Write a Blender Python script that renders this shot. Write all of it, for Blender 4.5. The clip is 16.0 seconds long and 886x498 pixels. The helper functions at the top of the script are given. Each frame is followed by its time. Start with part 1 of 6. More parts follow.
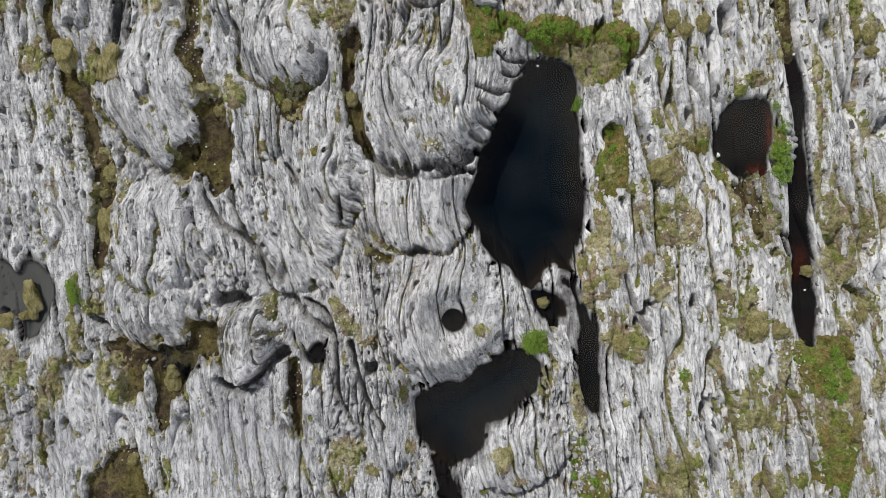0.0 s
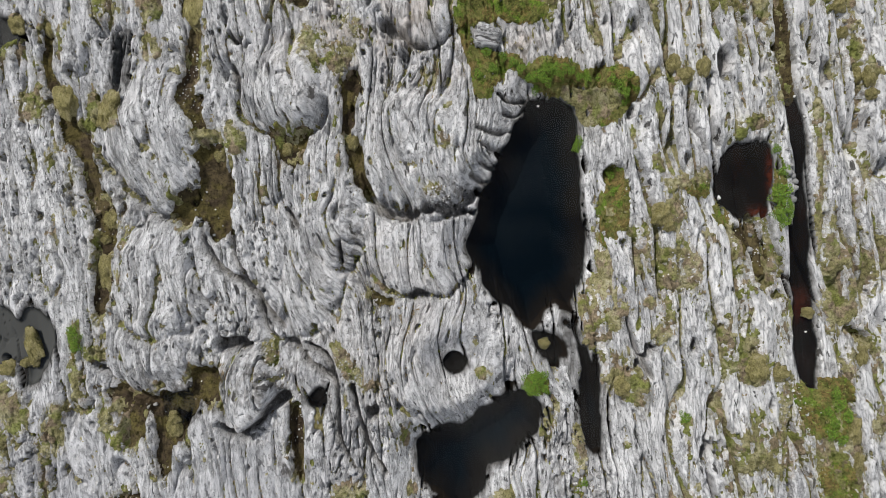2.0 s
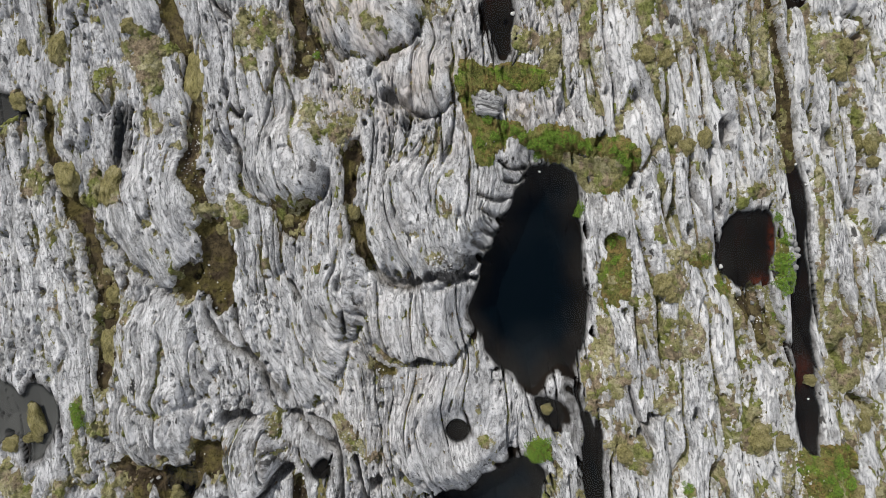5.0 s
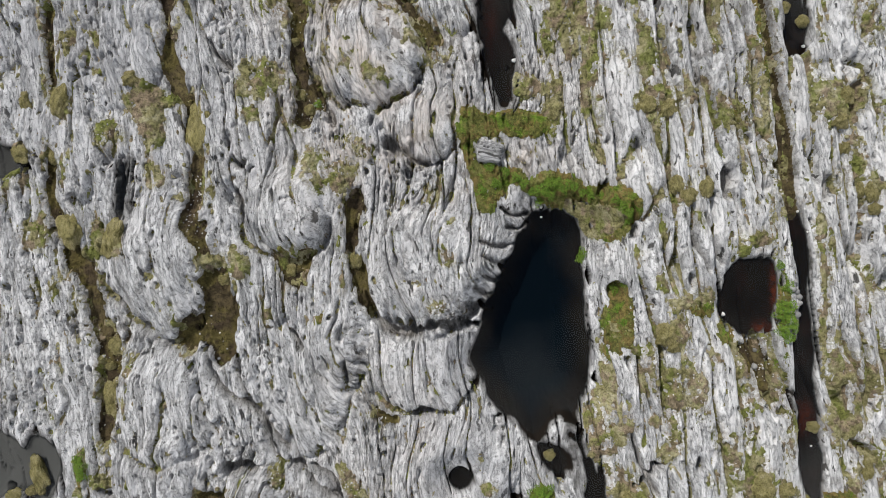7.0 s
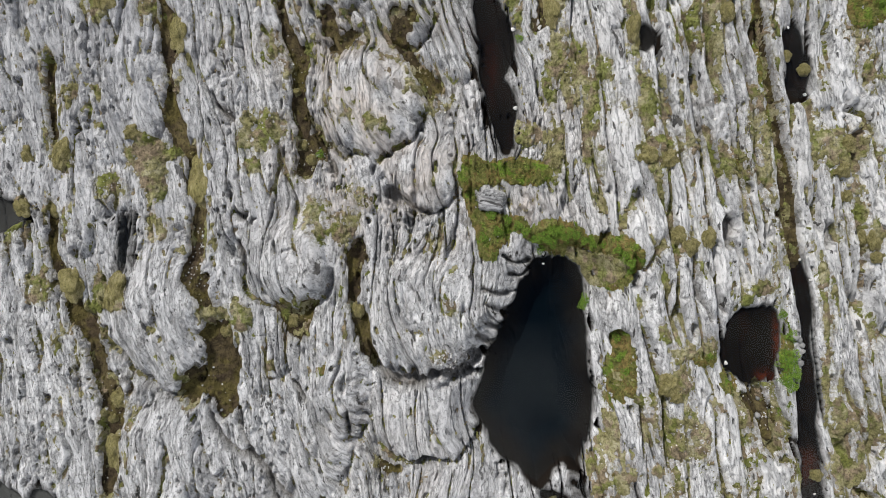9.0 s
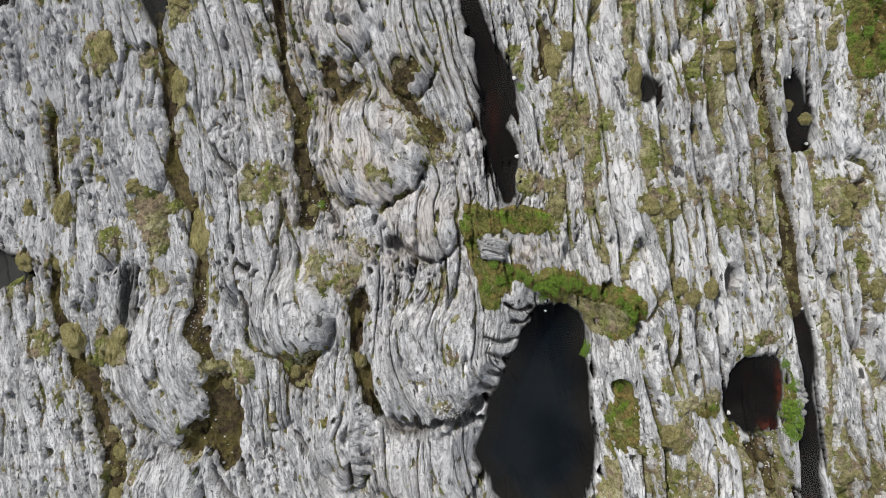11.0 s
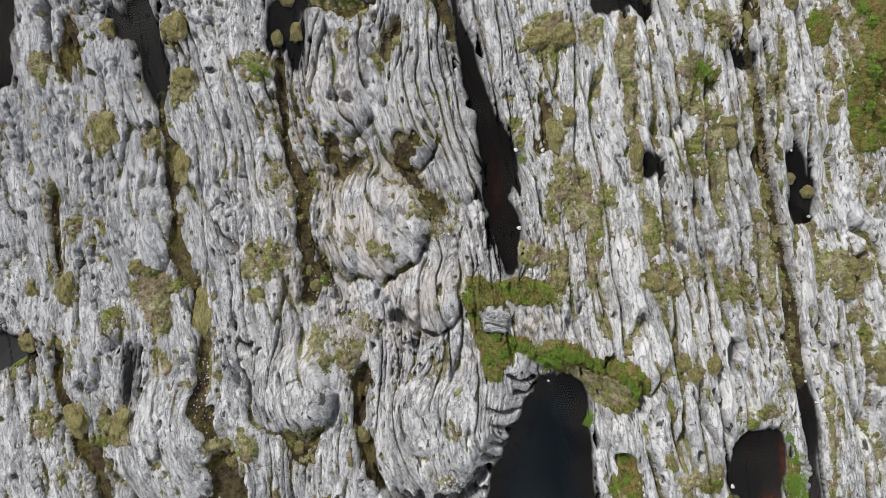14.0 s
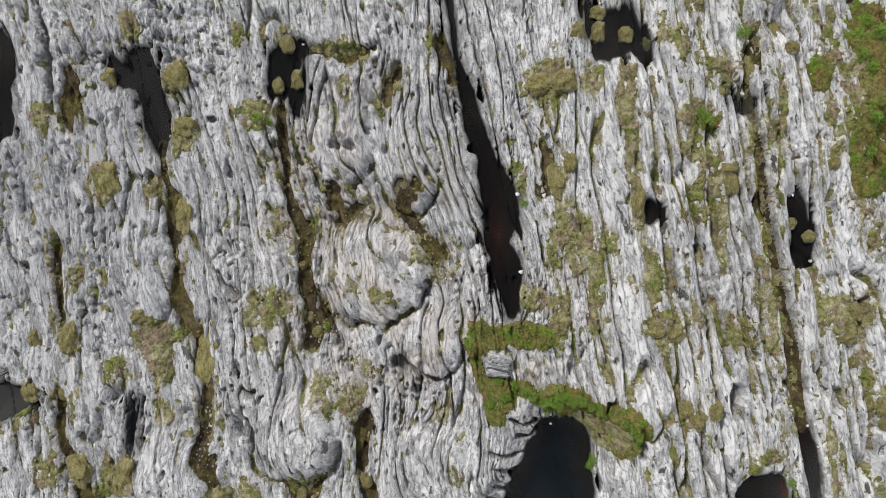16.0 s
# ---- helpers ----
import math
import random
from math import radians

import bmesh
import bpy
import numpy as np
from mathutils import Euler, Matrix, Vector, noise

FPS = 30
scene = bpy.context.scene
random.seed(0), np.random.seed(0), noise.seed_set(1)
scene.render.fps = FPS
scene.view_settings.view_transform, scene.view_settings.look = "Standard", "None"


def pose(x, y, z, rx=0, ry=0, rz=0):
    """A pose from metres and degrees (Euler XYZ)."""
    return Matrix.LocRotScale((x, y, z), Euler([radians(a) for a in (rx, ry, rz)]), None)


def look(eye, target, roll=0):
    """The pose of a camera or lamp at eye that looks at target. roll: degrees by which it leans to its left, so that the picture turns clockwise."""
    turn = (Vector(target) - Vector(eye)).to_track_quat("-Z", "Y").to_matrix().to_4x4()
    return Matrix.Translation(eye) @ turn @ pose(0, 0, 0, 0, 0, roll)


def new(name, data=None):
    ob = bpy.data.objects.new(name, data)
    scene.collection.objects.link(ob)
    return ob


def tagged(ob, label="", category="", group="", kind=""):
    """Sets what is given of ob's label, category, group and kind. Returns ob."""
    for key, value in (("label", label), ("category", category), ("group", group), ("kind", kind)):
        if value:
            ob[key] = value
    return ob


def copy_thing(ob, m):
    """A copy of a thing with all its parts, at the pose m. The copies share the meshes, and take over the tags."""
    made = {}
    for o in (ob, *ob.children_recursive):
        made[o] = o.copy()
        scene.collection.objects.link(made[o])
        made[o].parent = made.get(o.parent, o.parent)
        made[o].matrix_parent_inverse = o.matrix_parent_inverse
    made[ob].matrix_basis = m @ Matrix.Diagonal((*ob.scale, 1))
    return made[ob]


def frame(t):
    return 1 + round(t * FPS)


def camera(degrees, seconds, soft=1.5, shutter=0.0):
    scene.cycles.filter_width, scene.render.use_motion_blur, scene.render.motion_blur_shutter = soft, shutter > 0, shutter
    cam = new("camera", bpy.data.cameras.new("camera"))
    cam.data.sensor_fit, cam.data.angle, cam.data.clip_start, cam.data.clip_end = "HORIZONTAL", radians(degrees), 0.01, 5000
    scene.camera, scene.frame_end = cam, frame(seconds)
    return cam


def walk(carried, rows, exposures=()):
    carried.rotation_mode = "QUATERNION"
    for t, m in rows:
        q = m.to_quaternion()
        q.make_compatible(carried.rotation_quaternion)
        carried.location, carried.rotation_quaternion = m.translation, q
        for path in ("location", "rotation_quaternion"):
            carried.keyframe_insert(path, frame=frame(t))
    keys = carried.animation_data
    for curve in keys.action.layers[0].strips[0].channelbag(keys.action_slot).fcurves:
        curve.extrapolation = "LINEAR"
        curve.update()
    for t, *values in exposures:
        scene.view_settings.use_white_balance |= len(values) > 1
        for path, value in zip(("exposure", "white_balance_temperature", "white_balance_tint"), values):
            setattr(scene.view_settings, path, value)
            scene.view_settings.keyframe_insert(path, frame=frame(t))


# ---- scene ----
cam = camera(70, 16.0, soft=0.75)
PATH = [
    (0, pose(0.000, 0.000, 20.000, -0.813, -0.890, 0.031)),
    (1, pose(-0.011, 0.721, 19.991, -0.937, -0.885, -0.060)),
    (2, pose(-0.026, 1.451, 19.981, -1.001, -0.891, -0.159)),
    (3, pose(-0.045, 2.188, 19.970, -1.022, -0.903, -0.262)),
    (4, pose(-0.067, 2.931, 19.958, -1.012, -0.914, -0.367)),
    (5, pose(-0.091, 3.679, 19.945, -0.980, -0.923, -0.471)),
    (6, pose(-0.116, 4.433, 19.932, -0.931, -0.928, -0.574)),
    (7, pose(-0.141, 5.191, 19.918, -0.870, -0.928, -0.674)),
    (8, pose(-0.165, 5.954, 19.904, -0.798, -0.925, -0.772)),
    (9, pose(-0.186, 6.721, 19.890, -0.718, -0.918, -0.866)),
    (10, pose(-0.204, 7.491, 19.877, -0.633, -0.910, -0.959)),
    (11, pose(-0.218, 8.264, 19.865, -0.545, -0.902, -1.051)),
    (12, pose(-0.229, 9.037, 19.856, -0.462, -0.895, -1.143)),
    (13, pose(-0.238, 9.808, 19.848, -0.390, -0.890, -1.237)),
    (14, pose(-0.245, 10.573, 19.844, -0.344, -0.887, -1.336)),
    (15, pose(-0.252, 11.327, 19.843, -0.339, -0.883, -1.441)),
    (16, pose(-0.262, 12.065, 19.846, -0.398, -0.877, -1.555)),
]
walk(cam, PATH)

# ---- daylight: broken high cloud, a soft sun ----
SUN_TURN, SUN_UP = radians(-38), radians(46)      # from +y towards -x, height over the horizon
world = bpy.data.worlds.new("cloudy_sky")
scene.world = world
world.use_nodes = True
wn, wl = world.node_tree.nodes, world.node_tree.links
sky = wn.new("ShaderNodeTexSky")
sky.sky_type, sky.sun_disc = "NISHITA", False
sky.sun_elevation, sky.sun_rotation = SUN_UP, SUN_TURN
cloud_at = wn.new("ShaderNodeTexCoord")
cloud = wn.new("ShaderNodeTexNoise")
cloud.inputs["Scale"].default_value, cloud.inputs["Detail"].default_value = 7.0, 7
wl.new(cloud_at.outputs["Generated"], cloud.inputs["Vector"])
low_sky = wn.new("ShaderNodeSeparateXYZ")
wl.new(cloud_at.outputs["Generated"], low_sky.inputs[0])
thicker = wn.new("ShaderNodeMath")                 # cloud looks closed towards the horizon
thicker.operation = "MULTIPLY_ADD"
thicker.inputs[1].default_value = -0.22
wl.new(low_sky.outputs["Z"], thicker.inputs[0])
wl.new(cloud.outputs["Fac"], thicker.inputs[2])
cover = wn.new("ShaderNodeMapRange")
cover.inputs["From Min"].default_value, cover.inputs["From Max"].default_value = 0.25, 0.41
cover.inputs["To Min"].default_value, cover.inputs["To Max"].default_value = 0.0, 0.95
wl.new(thicker.outputs[0], cover.inputs["Value"])
clouded = wn.new("ShaderNodeMix")
clouded.data_type = "RGBA"
wl.new(cover.outputs["Result"], clouded.inputs["Factor"])
wl.new(sky.outputs[0], clouded.inputs[6])
clouded.inputs[7].default_value = (10.7, 10.9, 11.4, 1)
wl.new(clouded.outputs[2], wn["Background"].inputs[0])
wn["Background"].inputs[1].default_value = 0.078
sun = new("sun", bpy.data.lights.new("sun", "SUN"))
sun.data.energy, sun.data.angle, sun.data.color = 4.0, radians(3), (1.0, 0.965, 0.92)
sun_way = Vector((math.sin(SUN_TURN) * math.cos(SUN_UP), math.cos(SUN_TURN) * math.cos(SUN_UP), math.sin(SUN_UP)))
sun.matrix_world = look(sun_way * 60, (0, 0, 0))
scene.view_settings.exposure = -0.22


# ---- materials ----
class Nodes:
    """A short way to wire a node material."""

    def __init__(self, name):
        self.mat = bpy.data.materials.new(name)
        self.mat.use_nodes = True
        self.tree = self.mat.node_tree
        self.bsdf = self.tree.nodes["Principled BSDF"]

    def add(self, kind, **inputs):
        node = self.tree.nodes.new("ShaderNode" + kind)
        for key, value in inputs.items():
            self.put(node, key.replace("_", " "), value)
        return node

    def put(self, node, key, value):
        socket = node.inputs[key]
        if isinstance(value, bpy.types.NodeSocket):
            self.tree.links.new(value, socket)
        else:
            socket.default_value = value

    def attribute(self, name):
        node = self.add("Attribute")
        node.attribute_name = name
        return node.outputs["Fac"]

    def place(self):
        return self.add("TexCoord").outputs["Object"]

    def math(self, what, a, b=0.0):
        node = self.add("Math")
        node.operation = what
        self.put(node, 0, a), self.put(node, 1, b)
        return node.outputs[0]

    def noise(self, vector, scale, detail=4.0, rough=0.55):
        node = self.add("TexNoise", Vector=vector, Scale=scale, Detail=detail, Roughness=rough)
        return node.outputs["Fac"]

    def spread(self, value, low, high, to_low=0.0, to_high=1.0):
        node = self.add("MapRange", Value=value)
        for key, v in (("From Min", low), ("From Max", high), ("To Min", to_low), ("To Max", to_high)):
            node.inputs[key].default_value = v
        return node.outputs["Result"]

    def mix(self, factor, a, b):
        node = self.add("Mix")
        node.data_type = "RGBA"
        self.put(node, 0, factor)
        for index, value in ((6, a), (7, b)):
            self.put(node, index, (*value, 1) if isinstance(value, tuple) and len(value) == 3 else value)
        return node.outputs[2]

    def bump(self, height, strength, distance):
        node = self.add("Bump", Height=height, Strength=strength, Distance=distance)
        self.put(self.bsdf, "Normal", node.outputs[0])
        return node

    def finish(self, colour, rough=0.85, specular=0.3):
        self.put(self.bsdf, "Base Color", colour if isinstance(colour, bpy.types.NodeSocket) else (*colour, 1))
        self.put(self.bsdf, "Roughness", rough)
        self.put(self.bsdf, "Specular IOR Level", specular)
        return self.mat


def rock_material():
    n = Nodes("banded_limestone")
    sep = n.add("SeparateXYZ", Vector=n.place())
    loose = n.math("SUBTRACT", n.noise(n.place(), 6.0, 5, 0.7), 0.5)
    band = n.math("ADD", n.attribute("strata"), n.math("MULTIPLY", loose, 0.09))          # no line runs ruled

    def lines(across, along):
        return n.add("CombineXYZ", X=n.math("MULTIPLY", band, across), Y=n.math("MULTIPLY", sep.outputs["Y"], along), Z=n.math("MULTIPLY", sep.outputs["Z"], along)).outputs[0]

    streak = n.noise(lines(3.0, 0.7), 1.0, 6, 0.66)
    vein = n.noise(lines(11.0, 2.4), 1.0, 6, 0.68)
    thread = n.noise(lines(30.0, 5.5), 1.0, 4, 0.68)
    joint = n.math("ABSOLUTE", n.math("SUBTRACT", n.noise(lines(6.5, 1.1), 1.0, 5, 0.6), 0.5))
    blotch = n.noise(n.place(), 0.5, 6, 0.62)
    grime = n.noise(n.place(), 3.2, 6, 0.68)
    speck = n.noise(n.place(), 12.0, 5, 0.62)
    slab = n.attribute("slab")
    worn = n.math("SUBTRACT", 1.0, n.math("MULTIPLY", slab, 0.72))          # the broad beds are cleaner

    def stain(colour, amount, tone):
        return n.mix(n.math("MULTIPLY", amount, worn), colour, tone)

    colour = n.mix(n.spread(streak, 0.36, 0.60), (0.61, 0.611, 0.618), (0.80, 0.80, 0.802))
    colour = n.mix(slab, colour, n.mix(n.spread(streak, 0.32, 0.6), (0.60, 0.598, 0.595), (0.83, 0.827, 0.82)))
    colour = stain(colour, n.spread(vein, 0.37, 0.45, 0.72, 0.0), (0.29, 0.29, 0.295))
    colour = stain(colour, n.spread(thread, 0.38, 0.47, 0.66, 0.0), (0.20, 0.20, 0.203))
    colour = stain(colour, n.spread(blotch, 0.50, 0.68, 0.0, 0.4), (0.34, 0.34, 0.35))
    weather = n.noise(lines(4.2, 1.6), 1.0, 5, 0.62)
    colour = stain(colour, n.spread(weather, 0.50, 0.60, 0.0, 0.42), (0.30, 0.30, 0.307))
    colour = stain(colour, n.spread(grime, 0.56, 0.64, 0.0, 0.68), (0.17, 0.168, 0.162))
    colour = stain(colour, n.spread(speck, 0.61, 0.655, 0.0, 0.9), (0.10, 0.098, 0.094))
    grain_glint = n.noise(n.place(), 34.0, 3, 0.7)
    colour = stain(colour, n.spread(grain_glint, 0.57, 0.64, 0.0, 0.35), (0.19, 0.188, 0.185))
    # white specks: quartz grains, and wet glints painted as colour
    colour = n.mix(n.spread(grain_glint, 0.40, 0.33, 0.0, 0.55), colour, (0.84, 0.84, 0.83))
    slit = n.spread(n.noise(lines(5.5, 1.5), 1.0, 3, 0.6), 0.335, 0.36, 1.0, 0.0)            # short open slits along the beds, the shade inside them painted near black
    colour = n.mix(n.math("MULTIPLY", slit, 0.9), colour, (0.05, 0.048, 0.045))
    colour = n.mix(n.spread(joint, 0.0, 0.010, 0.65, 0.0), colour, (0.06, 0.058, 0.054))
    colour = n.mix(n.math("MULTIPLY", n.attribute("dull"), n.spread(vein, 0.3, 0.6, 0.45, 0.8)), colour, (0.40, 0.405, 0.43))
    colour = n.mix(n.math("MULTIPLY", n.attribute("rust"), n.spread(vein, 0.3, 0.65, 0.25, 0.85)), colour, (0.68, 0.60, 0.535))
    lichen = n.math("MULTIPLY", n.attribute("lichen"), n.spread(n.noise(n.place(), 9.0, 6, 0.75), 0.44, 0.57, 0.0, 0.75))
    colour = n.mix(lichen, colour, n.mix(n.spread(n.noise(n.place(), 1.7, 3), 0.42, 0.58), (0.25, 0.24, 0.115), (0.33, 0.275, 0.21)))
    # wet soil; the same brown paints the shade in bare clefts
    soil_shade = n.mix(n.spread(n.noise(n.place(), 7.0, 6), 0.35, 0.65), (0.035, 0.027, 0.018), (0.10, 0.075, 0.045))
    colour = n.mix(n.attribute("soil_shade"), colour, soil_shade)
    colour = n.mix(n.math("MULTIPLY", n.attribute("tide"), n.spread(grime, 0.3, 0.6, 1.0, 0.55)), colour, (0.055, 0.05, 0.042))
    # deep floors painted blue-black for the light that peaty water swallows
    floor_tone = n.mix(n.attribute("deep"), (0.013, 0.0105, 0.0085), (0.0022, 0.0055, 0.0085))
    floor_tone = n.mix(n.attribute("pale"), floor_tone, (0.30, 0.29, 0.28))
    floor_tone = n.mix(n.math("MULTIPLY", n.attribute("red"), n.spread(n.noise(n.place(), 5.0, 5, 0.7), 0.36, 0.56)), floor_tone, (0.13, 0.030, 0.014))
    colour = n.mix(n.attribute("under"), colour, floor_tone)
    height = n.math("ADD", n.math("MULTIPLY", thread, 0.55), n.math("ADD", n.math("MULTIPLY", speck, -0.45), n.math("MULTIPLY", n.noise(n.place(), 38.0, 3, 0.75), 0.3)))
    height = n.math("ADD", height, n.math("MULTIPLY", vein, 0.55))
    height = n.math("ADD", height, n.spread(joint, 0.0, 0.04, -0.6, 0.0))
    height = n.math("SUBTRACT", height, n.math("MULTIPLY", slit, 0.6))
    height = n.math("MULTIPLY", height, n.math("SUBTRACT", 1.0, n.attribute("under")))
    n.bump(height, 1.0, 0.075)
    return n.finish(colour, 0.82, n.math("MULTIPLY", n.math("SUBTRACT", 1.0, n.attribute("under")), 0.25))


def growth_material(name, dark, mid, light, scale=6.0, fresh=None, dead=None, wilt=0.49):
    n = Nodes(name)
    broad = n.noise(n.place(), scale * 0.2, 4)
    clump = n.noise(n.place(), scale, 5, 0.7)
    tuft = n.noise(n.place(), scale * 3.2, 4, 0.72)
    colour = n.mix(n.spread(clump, 0.36, 0.58), dark, mid)
    colour = n.mix(n.spread(broad, 0.45, 0.62, 0, 0.85), colour, n.mix(n.spread(clump, 0.4, 0.6), mid, light))
    shifted = n.add("Mapping", Vector=n.place(), Location=(31.0, 17.0, 5.0)).outputs[0]
    if fresh:
        colour = n.mix(n.spread(n.noise(shifted, scale * 0.28, 4), 0.50, 0.58, 0, 0.8), colour, n.mix(n.spread(clump, 0.4, 0.6), tuple(c * 0.5 for c in fresh), fresh))
    if dead:
        colour = n.mix(n.spread(n.noise(shifted, scale * 0.4, 5), wilt, wilt - 0.09, 0, 0.85), colour, n.mix(n.spread(clump, 0.4, 0.6), tuple(c * 0.45 for c in dead), dead))
    # dark flecks: the shade in gaps between tufts, painted into the colour
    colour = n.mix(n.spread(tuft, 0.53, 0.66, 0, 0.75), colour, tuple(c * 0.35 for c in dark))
    n.bump(n.math("ADD", n.math("MULTIPLY", tuft, 0.6), clump), 1.0, 0.14)
    return n.finish(colour, 0.95, 0.1)


def varied_material(name, a, b, rough=0.9, scale=14.0):
    n = Nodes(name)
    each = n.add("ObjectInfo").outputs["Random"]
    island = n.add("NewGeometry").outputs["Random Per Island"]
    pick = n.math("FRACT", n.math("ADD", each, island))
    grain = n.noise(n.place(), scale, 5, 0.65)
    colour = n.mix(n.math("MULTIPLY", pick, 1.0), a, b)
    colour = n.mix(n.spread(grain, 0.4, 0.7, 0, 0.5), colour, tuple(c * 0.5 for c in a))
    n.bump(grain, 0.8, 0.02)
    return n.finish(colour, rough, 0.2)


def water_material():
    n = Nodes("still_peat_water")
    n.tree.nodes.remove(n.bsdf)
    ripple = n.add("Bump", Height=n.noise(n.place(), 3.0, 2), Strength=0.015, Distance=0.02).outputs[0]
    clear = n.add("BsdfTransparent", Color=(0.62, 0.66, 0.66, 1))
    gloss = n.add("BsdfGlossy", Color=(1, 1, 1, 1), Roughness=0.02, Normal=ripple)
    edge = n.add("Fresnel", IOR=1.33, Normal=ripple)
    surface = n.add("MixShader", Fac=edge.outputs[0])
    n.tree.links.new(clear.outputs[0], surface.inputs[1])
    n.tree.links.new(gloss.outputs[0], surface.inputs[2])
    n.tree.links.new(surface.outputs[0], n.tree.nodes["Material Output"].inputs["Surface"])
    return n.mat


ROCK = rock_material()
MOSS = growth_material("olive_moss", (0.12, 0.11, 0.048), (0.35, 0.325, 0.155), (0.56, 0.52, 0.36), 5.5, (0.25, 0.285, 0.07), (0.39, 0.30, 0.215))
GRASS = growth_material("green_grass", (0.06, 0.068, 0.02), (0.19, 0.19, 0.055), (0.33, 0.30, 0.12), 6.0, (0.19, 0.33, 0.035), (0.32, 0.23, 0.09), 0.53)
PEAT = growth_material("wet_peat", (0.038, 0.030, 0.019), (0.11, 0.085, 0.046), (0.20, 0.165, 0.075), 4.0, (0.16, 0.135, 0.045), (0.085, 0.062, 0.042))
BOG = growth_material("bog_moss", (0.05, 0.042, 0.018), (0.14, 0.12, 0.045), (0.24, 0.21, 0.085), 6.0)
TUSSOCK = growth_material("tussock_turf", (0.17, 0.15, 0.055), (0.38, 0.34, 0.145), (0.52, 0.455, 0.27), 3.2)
BLADE = varied_material("dry_grass_blades", (0.17, 0.155, 0.06), (0.34, 0.29, 0.15))
SWARD = varied_material("short_grass_blades", (0.06, 0.10, 0.018), (0.35, 0.37, 0.10))
LEAF = varied_material("fresh_leaves", (0.07, 0.14, 0.018), (0.27, 0.41, 0.055), 0.6)
STONE = varied_material("weathered_stone", (0.24, 0.24, 0.235), (0.42, 0.415, 0.40))
WHITE = varied_material("bleached_stone", (0.78, 0.77, 0.74), (0.82, 0.81, 0.79))
CHIPS = varied_material("limestone_chips", (0.36, 0.355, 0.35), (0.76, 0.75, 0.73))
WATER = water_material()


# ---- noise and shapes on the plan ----
rng = np.random.default_rng(11)
TURN = rng.random(512) * 2 * np.pi
GRADIENT_X, GRADIENT_Y = np.cos(TURN).astype(np.float32), np.sin(TURN).astype(np.float32)
SHUFFLE = np.concatenate([rng.permutation(256)] * 2)


def gnoise(x, y, seed=0):
    """Gradient noise, about -0.7 to 0.7."""
    xf, yf = np.floor(x), np.floor(y)
    u, v = (x - xf).astype(np.float32), (y - yf).astype(np.float32)
    i, j = (xf.astype(np.int64) + seed * 37) & 255, (yf.astype(np.int64) + seed * 91) & 255

    def corner(a, b):
        g = SHUFFLE[SHUFFLE[(i + a) & 255] + ((j + b) & 255)] + seed % 7
        return GRADIENT_X[g] * (u - a) + GRADIENT_Y[g] * (v - b)

    su, sv = u * u * u * (u * (u * 6 - 15) + 10), v * v * v * (v * (v * 6 - 15) + 10)
    low = corner(0, 0) * (1 - su) + corner(1, 0) * su
    high = corner(0, 1) * (1 - su) + corner(1, 1) * su
    return low * (1 - sv) + high * sv


def fbm(x, y, octaves, seed=0):
    total, gain = 0, 1.0
    for k in range(octaves):
        total = total + gain * gnoise(x * 2 ** k, y * 2 ** k, seed + k)
        gain *= 0.5
    return total


def ease(low, high, v):
    t = np.clip((v - low) / (high - low), 0, 1)
    return t * t * (3 - 2 * t)


def rounded(points, closed=True, steps=5):
    """A smooth line through the points (Catmull-Rom)."""
    p = np.array(points, float)
    p = np.vstack([p[-1], p, p[0], p[1]]) if closed else np.vstack([2 * p[0] - p[1], p, 2 * p[-1] - p[-2]])
    t = np.linspace(0, 1, steps, endpoint=False)[:, None]
    rows = [0.5 * (2 * b + (c - a) * t + (2 * a - 5 * b + 4 * c - d) * t * t + (3 * b - a - 3 * c + d) * t ** 3)
            for a, b, c, d in zip(p, p[1:], p[2:], p[3:])]
    line = np.vstack(rows)
    return line if closed else np.vstack([line, p[-2]])


# ---- the rock: one sheet, fine where the camera passes, coarse to the horizon ----
grow = np.cumsum(0.06 * 1.17 ** np.arange(50))
XS = np.concatenate([-15.4 - grow[::-1], np.arange(-15.4, 15.4, 0.028), 15.4 + grow])
YS = np.concatenate([-9.4 - grow[::-1], np.arange(-9.4, 21.2, 0.040), 21.2 + grow])
X, Y = np.meshgrid(XS, YS)
NEAR = ease(60, 20, np.hypot(X, Y - 6))


def window(x0, x1, y0, y1):
    a, b = np.searchsorted(XS, (x0, x1))
    c, d = np.searchsorted(YS, (y0, y1))
    return (slice(c, max(d, c + 1)), slice(a, max(b, a + 1)))


PROFILE_X = [-40, -13, -11, -8.5, -6, -4, -2, 0, 1.8, 4.3, 5.3, 6.3, 8, 10, 11.8, 13.4, 17, 40]
PROFILE_Z = [0.75, 0.75, 0.65, 0.6, 0.3, -0.05, -0.4, -0.6, -1.0, -0.85, -0.35, 0.5, 0.5, 0.2, -0.1, -0.2, 0.2, 0.2]
SWELLS = [(-1.8, -4, 2.2, 2.5, 0.35), (0.6, -3, 1.2, 2, 0.25), (12.5, 15, 3, 3, 0.3), (3.3, 13.8, 1, 1.5, 0.35), (-5.5, 16, 1.5, 2, 0.4), (-12, 12, 2, 4, -0.35), (-3, 14.5, 1.2, 1.6, 0.35)]


def lie_of_land(x, y):
    lean = x + 0.12 * (y - 4)
    z = sum(np.interp(lean + k * 0.25, PROFILE_X, PROFILE_Z) for k in range(-3, 4)) / 7
    for cx, cy, rx, ry, h in SWELLS:
        z = z + h * np.exp(-((x - cx) / rx) ** 2 - ((y - cy) / ry) ** 2)
    return z


LAND = lie_of_land(X, Y)
SMOOTH = LAND + 0.10 * fbm(X * 0.45, Y * 0.25, 3, 3) * NEAR
